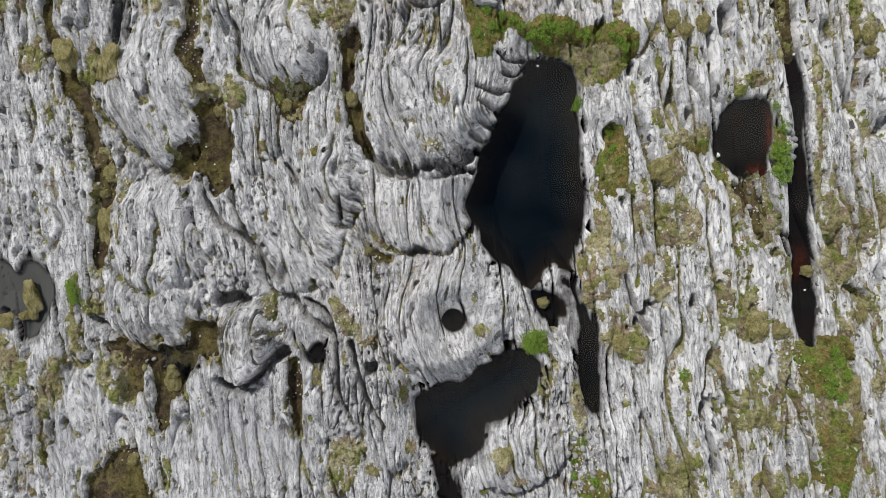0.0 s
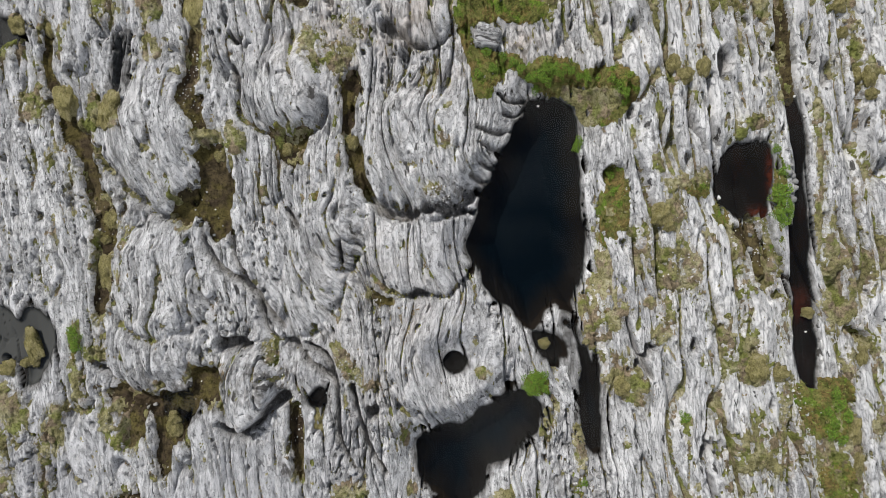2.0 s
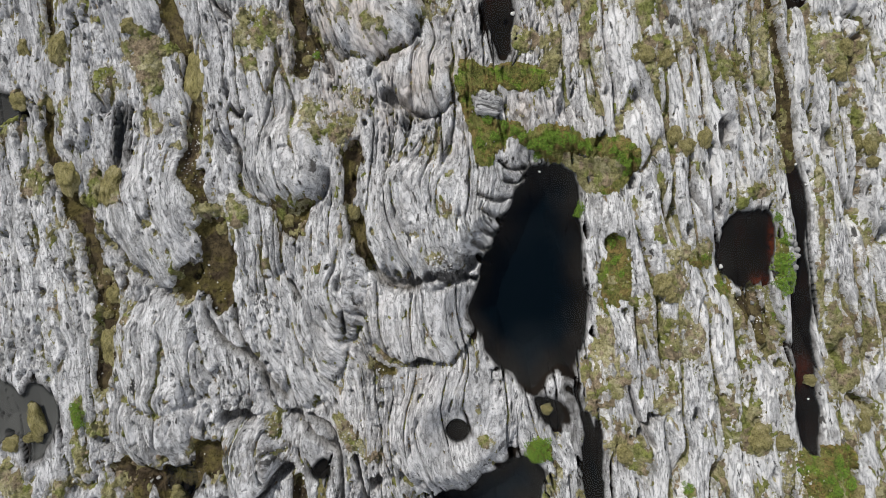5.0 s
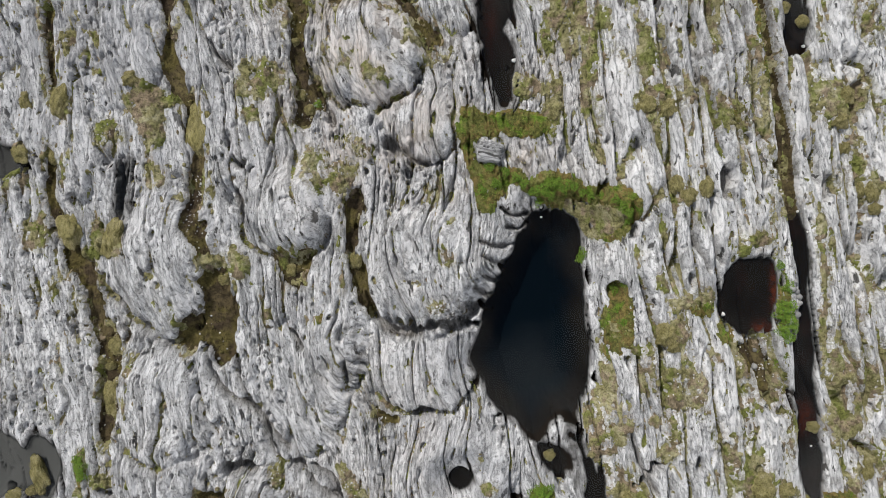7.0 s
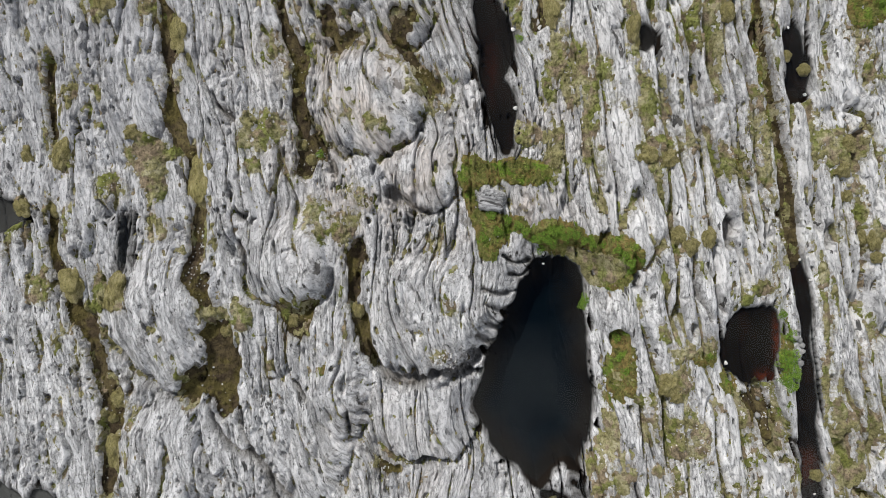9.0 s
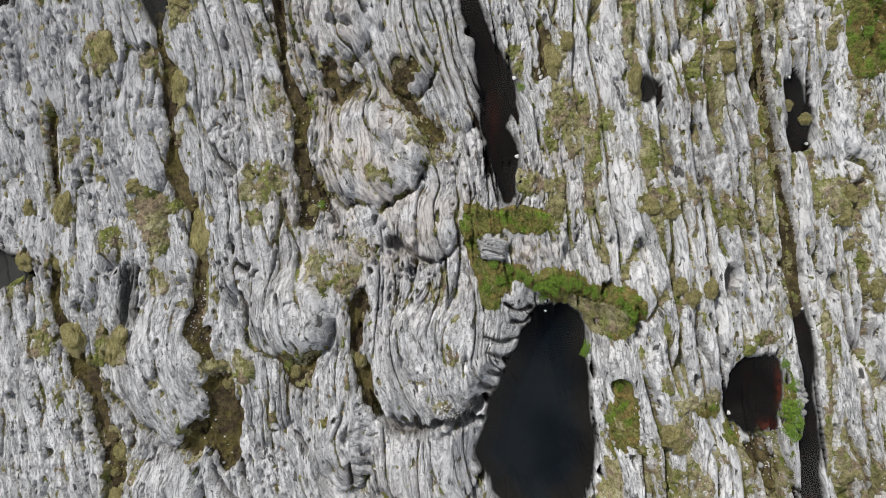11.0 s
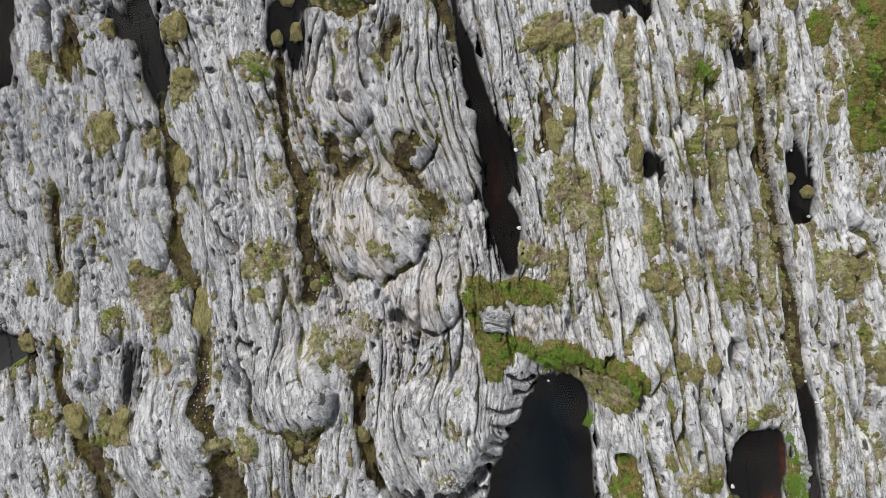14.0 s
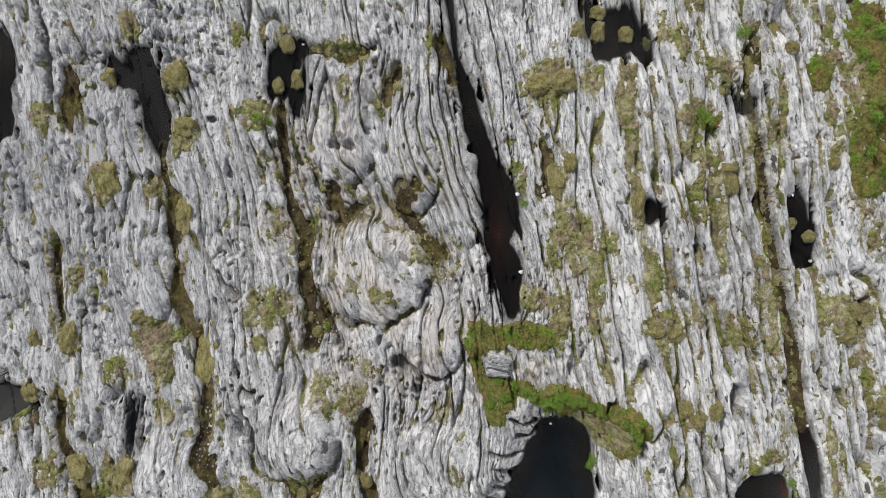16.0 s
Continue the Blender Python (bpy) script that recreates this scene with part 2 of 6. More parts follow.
wobble = 0.24 * fbm(X * 0.9, Y * 0.6, 3, 9) + 0.10 * fbm(X * 3.4 + 0.44 * Y, Y * 0.7, 2, 10)


HUMP = np.zeros(X.shape, np.int16)
CAP = np.zeros(X.shape, bool)                               # the smooth tops of the humps
humps = []
RING = np.zeros(X.shape)
SWELL = np.zeros(X.shape)                                   # height of the humps alone
WORN = np.zeros(X.shape)                                    # ice-smoothed rock


def dome(cx, cy, rx, ry, h, turn=0.0, steep=0.55, worn=0.45):
    """A rounded hump with a steep edge."""
    reach = 1.5 * max(rx, ry)
    w = window(cx - reach, cx + reach, cy - reach, cy + reach)
    c, s = math.cos(radians(turn)), math.sin(radians(turn))
    dx, dy = X[w] - cx, Y[w] - cy
    even = np.sqrt(((dx * c + dy * s) / rx) ** 2 + ((dy * c - dx * s) / ry) ** 2)
    r = even + wobble[w]
    rise = 1.15 * h * (1 - ease(steep, 1.08, r)) * (1 - 0.35 * np.clip(r, 0, 1) ** 2)
    SMOOTH[w] += rise
    SWELL[w] += 1.15 * h * (1 - ease(0.35, 1.25, even + 0.35 * wobble[w]))
    RING[w] += min(1.0, 2.5 * h) * np.exp(-((r - 1.05) / 0.075) ** 2) * ease(-0.1, 0.6, -dy / ry)
    WORN[w] = np.maximum(WORN[w], worn * (1 - ease(0.75, 1.05, r)))
    humps.append((cx, cy))
    HUMP[w] = np.where(r < 1.0, len(humps), HUMP[w])
    CAP[w] = np.where(r < 1.0, r < 0.62, CAP[w])


dome(-0.49, 4.30, 1.91, 2.09, 0.42)
dome(-8.39, 4.72, 1.56, 2.30, 0.34)
dome(-4.46, 6.12, 1.03, 1.59, 0.30, 0, 0.55, 0.6)
dome(-3.20, 2.78, 0.88, 2.21, 0.22, 6, 0.55, 0.55)
dome(-0.40, 0.92, 1.68, 1.38, 0.20, 0, 0.8, 0.8)
dome(0.52, -2.72, 2.12, 2.21, 0.34, 0, 0.7, 0.8)
dome(-5.76, -3.16, 0.88, 1.45, 0.5, -4, 0.7)
dome(-3.83, -2.65, 0.57, 0.92, 0.25)
dome(-3.68, 0.80, 0.97, 2.30, 0.2, -12, 0.55, 0.6)
dome(-8.54, 0.26, 1.59, 1.77, 0.2)
dome(-8.58, -1.98, 1.42, 1.42, 0.25)
dome(1.93, 3.93, 0.97, 1.06, 0.2)
dome(5.87, 6.96, 1.06, 1.24, 0.2, 0, 0.55, 0.85)
dome(2.89, -7.05, 1.68, 1.33, 0.25, 20, 0.7, 0.75)
dome(-2.31, 11.27, 1.91, 1.68, 0.40, 0, 0.6, 0.7)
dome(-0.38, 8.92, 1.03, 1.17, 0.22, 0, 0.55, 0.8)
dome(-3.14, 16.05, 1.33, 2.12, 0.26)
dome(-1.04, 15.07, 1.06, 1.95, 0.28)
dome(-4.78, 6.24, 1.24, 1.68, 0.24, 0, 0.55, 0.6)
dome(-9.31, 11.51, 1.06, 2.12, 0.15)
dome(7.06, 16.63, 1.06, 2.65, 0.15)
dome(12.51, 12.85, 1.24, 2.12, 0.08)
dome(0.78, 13.95, 0.88, 1.95, 0.15)

for cx, cy, rx, ry, k in ((-5.88, -6.55, 2.30, 1.42, 0.8), (-10.58, -5.07, 1.06, 1.24, 0.5), (7.50, -5.22, 0.88, 2.12, 0.6), (5.76, -2.48, 0.53, 1.42, 0.6), (5.54, 11.09, 1.06, 2.12, 0.6), (11.61, 9.46, 0.53, 3.54, 0.6), (5.28, 15.97, 1.06, 2.12, 0.4),
                          (-3.69, 2.23, 2.12, 2.83, 0.4), (-7.67, 10.77, 0.88, 2.83, 0.55), (-2.45, 15.41, 1.95, 1.77, 0.35), (-12.15, 17.21, 0.71, 3.54, 0.5), (12.37, 1.37, 0.53, 3.54, 0.5)):
    np.maximum(WORN, k * np.exp(-(((X - cx) / rx) ** 2 + ((Y - cy) / ry) ** 2) ** 2), out=WORN)

# layers of rock dip, so their edges bend round every hump
bend = 0
for bx, by, rx, ry, k in ((-3.34, 0.45, 2.30, 3.19, 0.30), (-8.86, 4.03, 1.59, 2.12, 0.20), (-1.21, 4.10, 1.24, 2.12, 0.2), (-1.19, -3.85, 1.24, 1.95, 0.18),
                          (0.40, 13.96, 1.42, 4.42, 0.22), (-3.87, 13.99, 1.24, 1.95, 0.28), (1.97, 3.93, 0.71, 1.06, 0.9), (2.58, 5.88, 0.53, 0.53, 0.6)):
    bend = bend + k * (Y - by) * np.exp(-((X - bx) / rx) ** 2 - ((Y - by) / ry) ** 2)
dip = 0.85 - 0.5 * ease(2.0, 4.5, X)                                # the beds lie flatter on that side
STRATA = X + 0.13 * Y + dip * SWELL + 0.15 * (SMOOTH - LAND) + 0.35 * LAND + bend + 0.24 * fbm(X * 0.5, Y * 0.26, 2, 21) + 0.06 * fbm(X * 1.6, Y * 0.8, 3, 23)
STRATA = STRATA + 0.30 * gnoise(STRATA * 0.9, Y * 0.07, 25) + 0.10 * gnoise(STRATA * 2.6, Y * 0.12, 27)     # beds of uneven thickness
slabs = ease(5.0, 6.6, X + 0.12 * (Y - 4))          # broad smooth ribs on that side
twist = (1 - 0.75 * ease(7.0, 10.0, Y) * ease(-4.0, -6.0, X)) * (1 - 0.88 * slabs) * (1 - 0.7 * WORN)
S = STRATA + twist * (0.045 * gnoise(X * 2.3, Y * 1.5, 29) + 0.02 * gnoise(X * 5.2, Y * 3.6, 30))     # braided, not ruled
rugged = np.clip(0.72 + 1.7 * fbm(X * 0.42, Y * 0.3, 4, 5), 0.08, 1.7) * (1 - 0.3 * slabs) * (1 - 0.85 * WORN)

saw = S * 1.15 + 0.6 * gnoise(S * 0.6, Y * 0.16, 31)
saw = saw - np.floor(saw)
saw2 = S * 2.7 + 0.9 * gnoise(S * 1.2, Y * 0.33, 33)
saw2 = saw2 - np.floor(saw2)
step = np.where(saw < 0.85, saw / 0.85, (1 - saw) / 0.15)
step2 = np.where(saw2 < 0.8, saw2 / 0.8, (1 - saw2) / 0.2)
rib = gnoise(S * 2.0, Y * 0.24, 41)
rib2 = gnoise(S * 4.6 + 0.4 * rib, Y * 0.5, 43) * slabs + gnoise(S * 4.8 + 0.4 * rib, Y * 1.25, 44) * (1 - slabs)
rib3 = gnoise(S * 9.5, Y * 1.2, 45)
broken = ease(-0.05, 0.22, gnoise(S * 0.9, Y * 0.5, 47))          # where a joint stands open
broken2 = ease(0.04, 0.25, gnoise(S * 1.7, Y * 0.9, 48))
pit = gnoise(S * 3.0, Y * 1.15, 51)
pit2 = gnoise(S * 6.2, Y * 3.0, 53)
knob = fbm(X * 3.4, Y * 2.3, 4, 57)
heave = fbm(X * 1.25, Y * 0.6, 3, 59)
rib4 = gnoise(S * 7.0 + 0.5 * rib, Y * 0.45, 46) * slabs + gnoise(S * 7.5 + 0.5 * rib, Y * 1.5, 50) * (1 - slabs)
broken3 = ease(0.06, 0.25, gnoise(S * 2.3, Y * 0.8, 49))
crumble = np.clip(rugged - 0.75, 0, 1)                             # broken, knobbly ground
big = gnoise(S * 1.25, Y * 0.13, 65)                               # broad beds with long open joints
open_joint = ease(-0.2, 0.05, gnoise(S * 0.7, Y * 0.3, 66))
fine = np.clip(rugged, 0.15, 1.2) * (1 - 0.6 * slabs)
rough_noise = fbm(X * 6.5, Y * 5.0, 3, 67)
cracked = np.maximum(ease(-0.35, 0.15, fbm(X * 0.55, Y * 0.45, 3, 55)), 0.8 * slabs)          # plain faces lie between the cracked ones
cracked = cracked * (1 - 0.65 * np.exp(-((X + 1.5) / 3.0) ** 2 - ((Y - 13.5) / 4.0) ** 2))
relief = (0.14 * step * np.clip(0.45 + fbm(X * 0.5, Y * 0.3, 2, 61), 0, 1) + 0.035 * step2 * np.clip(rugged, 0, 1.2)
          + 0.07 * rib * (0.8 - 0.2 * slabs) + 0.025 * rib2 * rugged + 0.09 * knob * rugged + 0.08 * heave
          + slabs * (0.45 * np.minimum(np.abs(big), 0.25) - 0.70 * np.clip(1 - np.abs(big) / 0.08, 0, 1) * open_joint) - (1 - slabs) * 0.45 * np.clip(1 - np.abs(big) / 0.045, 0, 1) * open_joint
          + 0.09 * crumble * (0.35 - np.abs(rough_noise)) - 0.30 * crumble * ease(0.22, 0.4, fbm(X * 4.2, Y * 3.2, 2, 69))
          - 0.40 * np.clip(1 - np.abs(rib) / 0.06, 0, 1) * broken * (1 - 0.5 * slabs) * (0.45 + 0.55 * cracked)
          - 0.22 * np.clip(1 - np.abs(rib2) / 0.12, 0, 1) * broken2 * fine * cracked
          - 0.16 * np.clip(1 - np.abs(rib4) / 0.17, 0, 1) * broken3 * fine * cracked
          - 0.02 * np.clip(1 - np.abs(rib3) / 0.2, 0, 1) * rugged + 0.018 * rough_noise
          - 0.42 * ease(0.44, 0.48, pit) - 0.28 * ease(0.41, 0.45, pit2) * np.clip(rugged, 0.25, 1.2)
          - 0.70 * np.clip(RING, 0, 1) * ease(-0.25, 0.10, gnoise(X * 1.2, Y * 1.2, 68)))
Z = SMOOTH + relief * NEAR * (1 - 0.5 * WORN)
SOIL_SHADE, UNDER, DEEP, RED, RUST, PALE, SUNK, TIDE = (np.zeros_like(Z) for _ in range(8))
PEAT_Z = np.full_like(Z, -9.0)
jag = 0.26 * fbm(S * 3.0, Y * 0.8, 3, 71) + 0.06 * fbm(X * 3.5, Y * 2.5, 2, 73)


def inside_of(outline, w):
    """Signed distance to a closed outline, below zero inside."""
    px, py = X[w], Y[w]
    best, odd = np.full(px.shape, 1e9), np.zeros(px.shape, bool)
    for (ax, ay), (bx, by) in zip(outline, np.roll(outline, -1, 0)):
        ex, ey = bx - ax, by - ay
        t = np.clip(((px - ax) * ex + (py - ay) * ey) / (ex * ex + ey * ey + 1e-12), 0, 1)
        best = np.minimum(best, (px - ax - t * ex) ** 2 + (py - ay - t * ey) ** 2)
        if ay != by:
            odd ^= ((ay > py) != (by > py)) & (px < ex * (py - ay) / (by - ay) + ax)
    return np.where(odd, -1, 1) * np.sqrt(best)


def beside(line, w):
    """Distance to a line whose half width runs along it, below zero inside."""
    px, py = X[w], Y[w]
    best = np.full(px.shape, 1e9)
    for (ax, ay, aw), (bx, by, bw) in zip(line, line[1:]):
        ex, ey = bx - ax, by - ay
        t = np.clip(((px - ax) * ex + (py - ay) * ey) / (ex * ex + ey * ey + 1e-12), 0, 1)
        best = np.minimum(best, np.hypot(px - ax - t * ex, py - ay - t * ey) - (aw + t * (bw - aw)))
    return best


waters = []


def hollow(points, depth, fill="peat", edge=0.10, level=None, rough=1.0, red=0.0, pale=0.0):
    """Sinks a basin (x, y points) or a cleft (x, y, half width points) into the rock and fills it with peat, water or nothing."""
    cleft = len(points[0]) == 3
    edge = max(edge, 0.045) if rough < 0.25 and not cleft else max(edge, 0.13) if fill == "water" else max(0.6 * edge, 0.06) if fill == "bare" else 0.09
    line = rounded(points, not cleft)
    pad = 1.2 + (line[:, 2].max() if cleft else 0)
    w = window(line[:, 0].min() - pad, line[:, 0].max() + pad, line[:, 1].min() - pad, line[:, 1].max() + pad)
    d = (beside(line, w) if cleft else inside_of(line, w)) + rough * jag[w]
    sunk = 1 - ease(-edge, edge, d)
    SUNK[w] = np.maximum(SUNK[w], sunk)
    if fill == "water":
        top = level if level is not None else float(np.median(SMOOTH[w][d < 0.05])) - 0.14
        bank = (top + 0.07 - SMOOTH[w]) * (1 - ease(0.0, 1.0, d))          # the rock comes down to the water
        SMOOTH[w] += bank
        Z[w] += bank - (1 - ease(0.0, 0.45, d)) * 0.65 * np.clip(Z[w] - SMOOTH[w] + bank, -0.05, 1)
    floor = SMOOTH[w] - depth * (1.35 if fill == "bare" else 1) + 0.04 * knob[w]
    if fill == "water":
        floor = np.minimum(SMOOTH[w], top - 0.10) - (0.45 if depth < 1 else 1.1) * np.clip(-d - 0.04, 0, 0.9) * min(depth, 1.0)
        # where the water's loss of light is painted on the floor
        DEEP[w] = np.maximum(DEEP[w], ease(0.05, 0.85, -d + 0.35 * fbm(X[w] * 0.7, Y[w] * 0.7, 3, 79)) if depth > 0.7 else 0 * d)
        RED[w] = np.maximum(RED[w], 0.12 * red * ease(-0.1, 0.35, fbm(X[w] * 1.3, Y[w] * 1.0, 3, 77)))
        PALE[w] = np.maximum(PALE[w], pale * sunk)
        waters.append((points, top, cleft))
    Z[w] = Z[w] * (1 - sunk) + np.minimum(floor, Z[w]) * sunk
    if fill == "water":
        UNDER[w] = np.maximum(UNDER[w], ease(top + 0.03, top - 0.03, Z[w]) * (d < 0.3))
        TIDE[w] = np.maximum(TIDE[w], ease(top + 0.15 + 0.12 * knob[w], top + 0.03, Z[w]) * (d < 0.22))          # dark algae along the water line
    if fill != "water":
        # bare clefts: wet soil, and the shade down in them painted with it
        SOIL_SHADE[w] = np.maximum(SOIL_SHADE[w], sunk * (0.85 if fill == "peat" else 0.6))
    if fill == "peat":
        top = SMOOTH[w] - 0.42 * depth + 0.05 * knob[w]
        PEAT_Z[w] = np.maximum(PEAT_Z[w], np.where(d < 0.12, top, -9))


# ---- pools and water-filled clefts ----
hollow([(3.23, 6.06), (3.68, 6.14), (4.30, 6.09), (4.81, 5.58), (4.90, 5.03), (4.80, 4.41), (4.84, 4.04), (4.96, 3.49), (4.99, 2.49), (5.10, 1.75), (5.12, 0.84), (5.09, 0.28), (4.89, -0.13), (4.72, -0.55), (4.58, -0.99), (4.09, -0.69), (3.77, -0.99), (3.48, -1.50), (3.26, -1.65), (2.97, -1.50), (2.60, -0.99), (2.12, -0.69), (1.84, -0.37), (1.65, -0.09), (1.46, 0.47), (1.16, 0.93), (1.14, 1.39), (1.33, 1.86), (1.46, 2.33), (1.59, 2.80), (1.89, 3.37), (2.21, 4.12), (2.58, 4.86), (2.71, 5.32), (3.04, 5.60)], 1.9, "water", 0.14, -1.45, 0.5)
hollow([(-0.57, -5.19), (-0.12, -4.99), (0.43, -4.73), (0.98, -4.71), (1.35, -4.36), (1.92, -4.09), (2.40, -3.74), (2.98, -3.62), (3.45, -4.04), (3.55, -4.51), (3.45, -4.98), (3.08, -5.26), (2.79, -5.63), (2.31, -5.93), (1.83, -6.04), (1.74, -6.50), (1.59, -6.96), (1.27, -7.21), (0.62, -7.42), (0.16, -6.97), (-0.39, -6.66), (-0.52, -6.18), (-0.57, -5.62)], 1.3, "water", 0.10, -0.95, 0.5)
hollow([(0.06, -7.28, 0.11), (0.34, -7.72, 0.25), (0.62, -8.29, 0.32), (0.90, -8.95, 0.25)], 0.7, "water")
hollow([(3.26, -1.78), (3.67, -1.65), (4.09, -1.78), (4.37, -2.15), (4.34, -2.53), (3.91, -2.64), (3.54, -2.46)], 0.6, "water", 0.08, -1.15, 0.4)
hollow([(0.66, -2.25), (0.92, -2.37), (1.05, -2.65), (0.92, -2.91), (0.66, -3.01), (0.41, -2.89), (0.28, -2.62), (0.41, -2.36)], 0.6, "water", 0.03, -0.72, 0.0)
hollow([(9.14, 4.06), (9.62, 4.42), (10.21, 4.51), (10.64, 4.39), (10.78, 3.85), (10.72, 3.14), (10.50, 2.42), (10.10, 2.02), (9.62, 2.13), (9.27, 2.39), (9.01, 2.49), (8.89, 2.88), (9.01, 3.34), (9.09, 3.71)], 0.5, "water", 0.08, -0.02, 0.5, 0.5)
hollow([(11.40, 5.90, 0.16), (11.45, 5.68, 0.22), (11.63, 4.78, 0.24), (11.71, 4.06, 0.16), (11.71, 3.16, 0.14), (11.78, 2.26, 0.23), (11.80, 1.36, 0.28), (11.74, 0.46, 0.27), (11.86, -0.44, 0.32), (11.88, -1.34, 0.35), (11.98, -2.25, 0.39), (12.02, -2.97, 0.27), (12.17, -3.37, 0.12)], 0.6, "water", 0.07, None, 0.35, 0.3)
hollow([(10.12, 1.95, 0.16), (10.16, 1.35, 0.24), (10.26, 0.64, 0.22), (10.14, 0.12, 0.10)], 0.45)
hollow([(4.46, -1.40, 0.11), (4.73, -1.86, 0.17), (5.01, -2.51, 0.24), (5.14, -3.45, 0.31), (5.20, -4.20, 0.35), (5.26, -4.95, 0.34), (5.39, -5.55, 0.16)], 0.8, "water", 0.08)
hollow([(-13.55, -0.52), (-13.04, -0.63), (-12.63, -0.98), (-12.38, -0.64), (-12.05, -0.64), (-11.72, -0.94), (-11.57, -1.46), (-11.64, -2.14), (-11.89, -2.57), (-12.14, -2.96), (-12.43, -2.85), (-12.39, -2.41), (-12.72, -2.17), (-13.06, -2.30), (-13.56, -2.39)], 0.35, "water", 0.06, None, 0.4, 0, 0.42)
hollow([(-13.80, 8.19), (-12.93, 8.12), (-12.56, 7.98), (-12.37, 7.81), (-12.68, 7.51), (-13.16, 7.19), (-13.81, 7.11)], 0.35, "water", 0.06, None, 0.3, 0, 0.2)
hollow([(-13.70, 19.07), (-12.93, 18.73), (-12.77, 17.89), (-12.75, 17.05), (-12.86, 16.12), (-12.98, 15.70), (-13.83, 15.71)], 0.5, "water", 0.07)
hollow([(-9.95, 18.05), (-9.58, 17.88), (-9.37, 18.26), (-8.87, 18.26), (-8.66, 17.68), (-8.43, 16.82), (-8.20, 16.21), (-8.21, 15.61), (-8.49, 15.06), (-8.78, 15.31), (-8.99, 15.88), (-9.04, 16.65), (-9.24, 17.08), (-9.89, 17.16), (-10.12, 17.68)], 0.4, "water", 0.07, None, 0.6, 0, 0.06)
hollow([(0.40, 20.63, 0.12), (0.55, 19.34, 0.11), (0.67, 18.22, 0.14), (0.97, 17.10, 0.21), (1.17, 16.08, 0.28), (1.58, 15.04, 0.28), (1.71, 14.30, 0.42), (2.00, 13.45, 0.62), (1.98, 12.71, 0.53), (1.91, 12.07, 0.42), (2.15, 11.32, 0.48), (2.23, 10.76, 0.42), (2.26, 10.20, 0.30), (2.24, 9.71, 0.19)], 0.7, "water", 0.09, None, 0.5, 0.3)
hollow([(6.17, 12.95), (6.39, 13.23), (6.67, 13.11), (6.71, 12.70), (6.44, 12.48), (6.20, 12.64)], 0.5, "water", 0.05, None, 0.4)
hollow([(11.09, 13.24), (11.57, 13.26), (11.69, 12.51), (11.85, 11.79), (11.63, 11.23), (11.22, 11.42), (11.12, 12.35)], 0.5, "water", 0.05, None, 0.4, 0.3)
hollow([(-9.47, 7.55, 0.09), (-9.54, 6.81, 0.14), (-9.62, 6.05, 0.12)], 0.3, "water", 0.05, None, 1.0, 0, 0.3)
hollow([(4.69, 19.63), (5.04, 19.08), (5.84, 19.27), (6.26, 18.71), (6.56, 18.02), (6.33, 17.64), (5.70, 17.78), (5.32, 17.62), (4.82, 17.70), (4.58, 18.45)], 0.4, "water", 0.07)
hollow([(-5.32, 18.07), (-4.99, 18.41), (-4.74, 18.57), (-4.31, 18.66), (-4.04, 18.38), (-4.22, 17.76), (-4.29, 16.47), (-4.56, 16.25), (-4.78, 16.77), (-5.01, 16.91), (-5.30, 16.97)], 0.45, "water", 0.06)
hollow([(9.22, 16.54), (9.85, 16.43), (10.16, 16.64), (10.13, 16.10), (9.50, 16.00)], 0.35, "water", 0.06)

# ---- clefts and hollows floored with wet peat ----
hollow([(-11.66, 7.95, 0.18), (-11.65, 7.26, 0.18), (-11.61, 6.39, 0.16), (-11.46, 5.71, 0.16), (-11.17, 5.03, 0.27), (-10.87, 4.52, 0.34), (-10.61, 4.01, 0.23), (-10.46, 3.50, 0.14), (-10.38, 2.82, 0.16), (-10.13, 2.31, 0.35), (-10.05, 1.45, 0.34), (-9.97, 0.94, 0.27), (-10.07, 0.42, 0.35), (-10.06, -0.12, 0.25), (-10.23, -0.78, 0.11)], 0.38)
hollow([(-7.21, 4.41), (-6.80, 4.42), (-6.52, 4.17), (-6.45, 3.74), (-6.28, 3.22), (-6.28, 2.35), (-6.45, 1.65), (-6.71, 1.37), (-6.96, 1.56), (-7.13, 2.16), (-7.54, 1.72), (-7.87, 1.98), (-7.95, 2.50), (-7.70, 2.84), (-7.29, 3.11), (-7.21, 3.72), (-7.29, 4.06)], 0.4, "peat", 0.08)
hollow([(-5.05, 4.85), (-4.54, 4.69), (-4.00, 4.89), (-3.95, 4.68), (-4.20, 4.00), (-4.37, 3.72), (-4.71, 3.87), (-4.93, 4.32)], 0.4, "peat", 0.07)
hollow([(-2.52, 6.59, 0.21), (-2.57, 6.05, 0.27), (-2.73, 5.41, 0.21), (-2.79, 4.77, 0.18), (-2.64, 4.06, 0.21), (-2.40, 3.34, 0.21), (-2.20, 3.06, 0.14)], 0.45, "peat", 0.06)
hollow([(-2.02, 2.84, 0.07), (-1.79, 2.45, 0.11), (-1.21, 2.17, 0.14), (-0.67, 2.18, 0.21), (-0.27, 2.37, 0.14), (0.43, 2.45, 0.16), (1.33, 2.29, 0.14)], 0.55, "bare", 0.06)
hollow([(-9.90, -3.10), (-8.89, -3.19), (-8.79, -3.88), (-8.90, -4.74), (-9.49, -4.94), (-9.66, -4.04)], 0.35)
hollow([(-8.69, -3.71, 0.14), (-8.05, -3.47, 0.21), (-7.51, -3.58, 0.23), (-7.18, -3.07, 0.23)], 0.45)
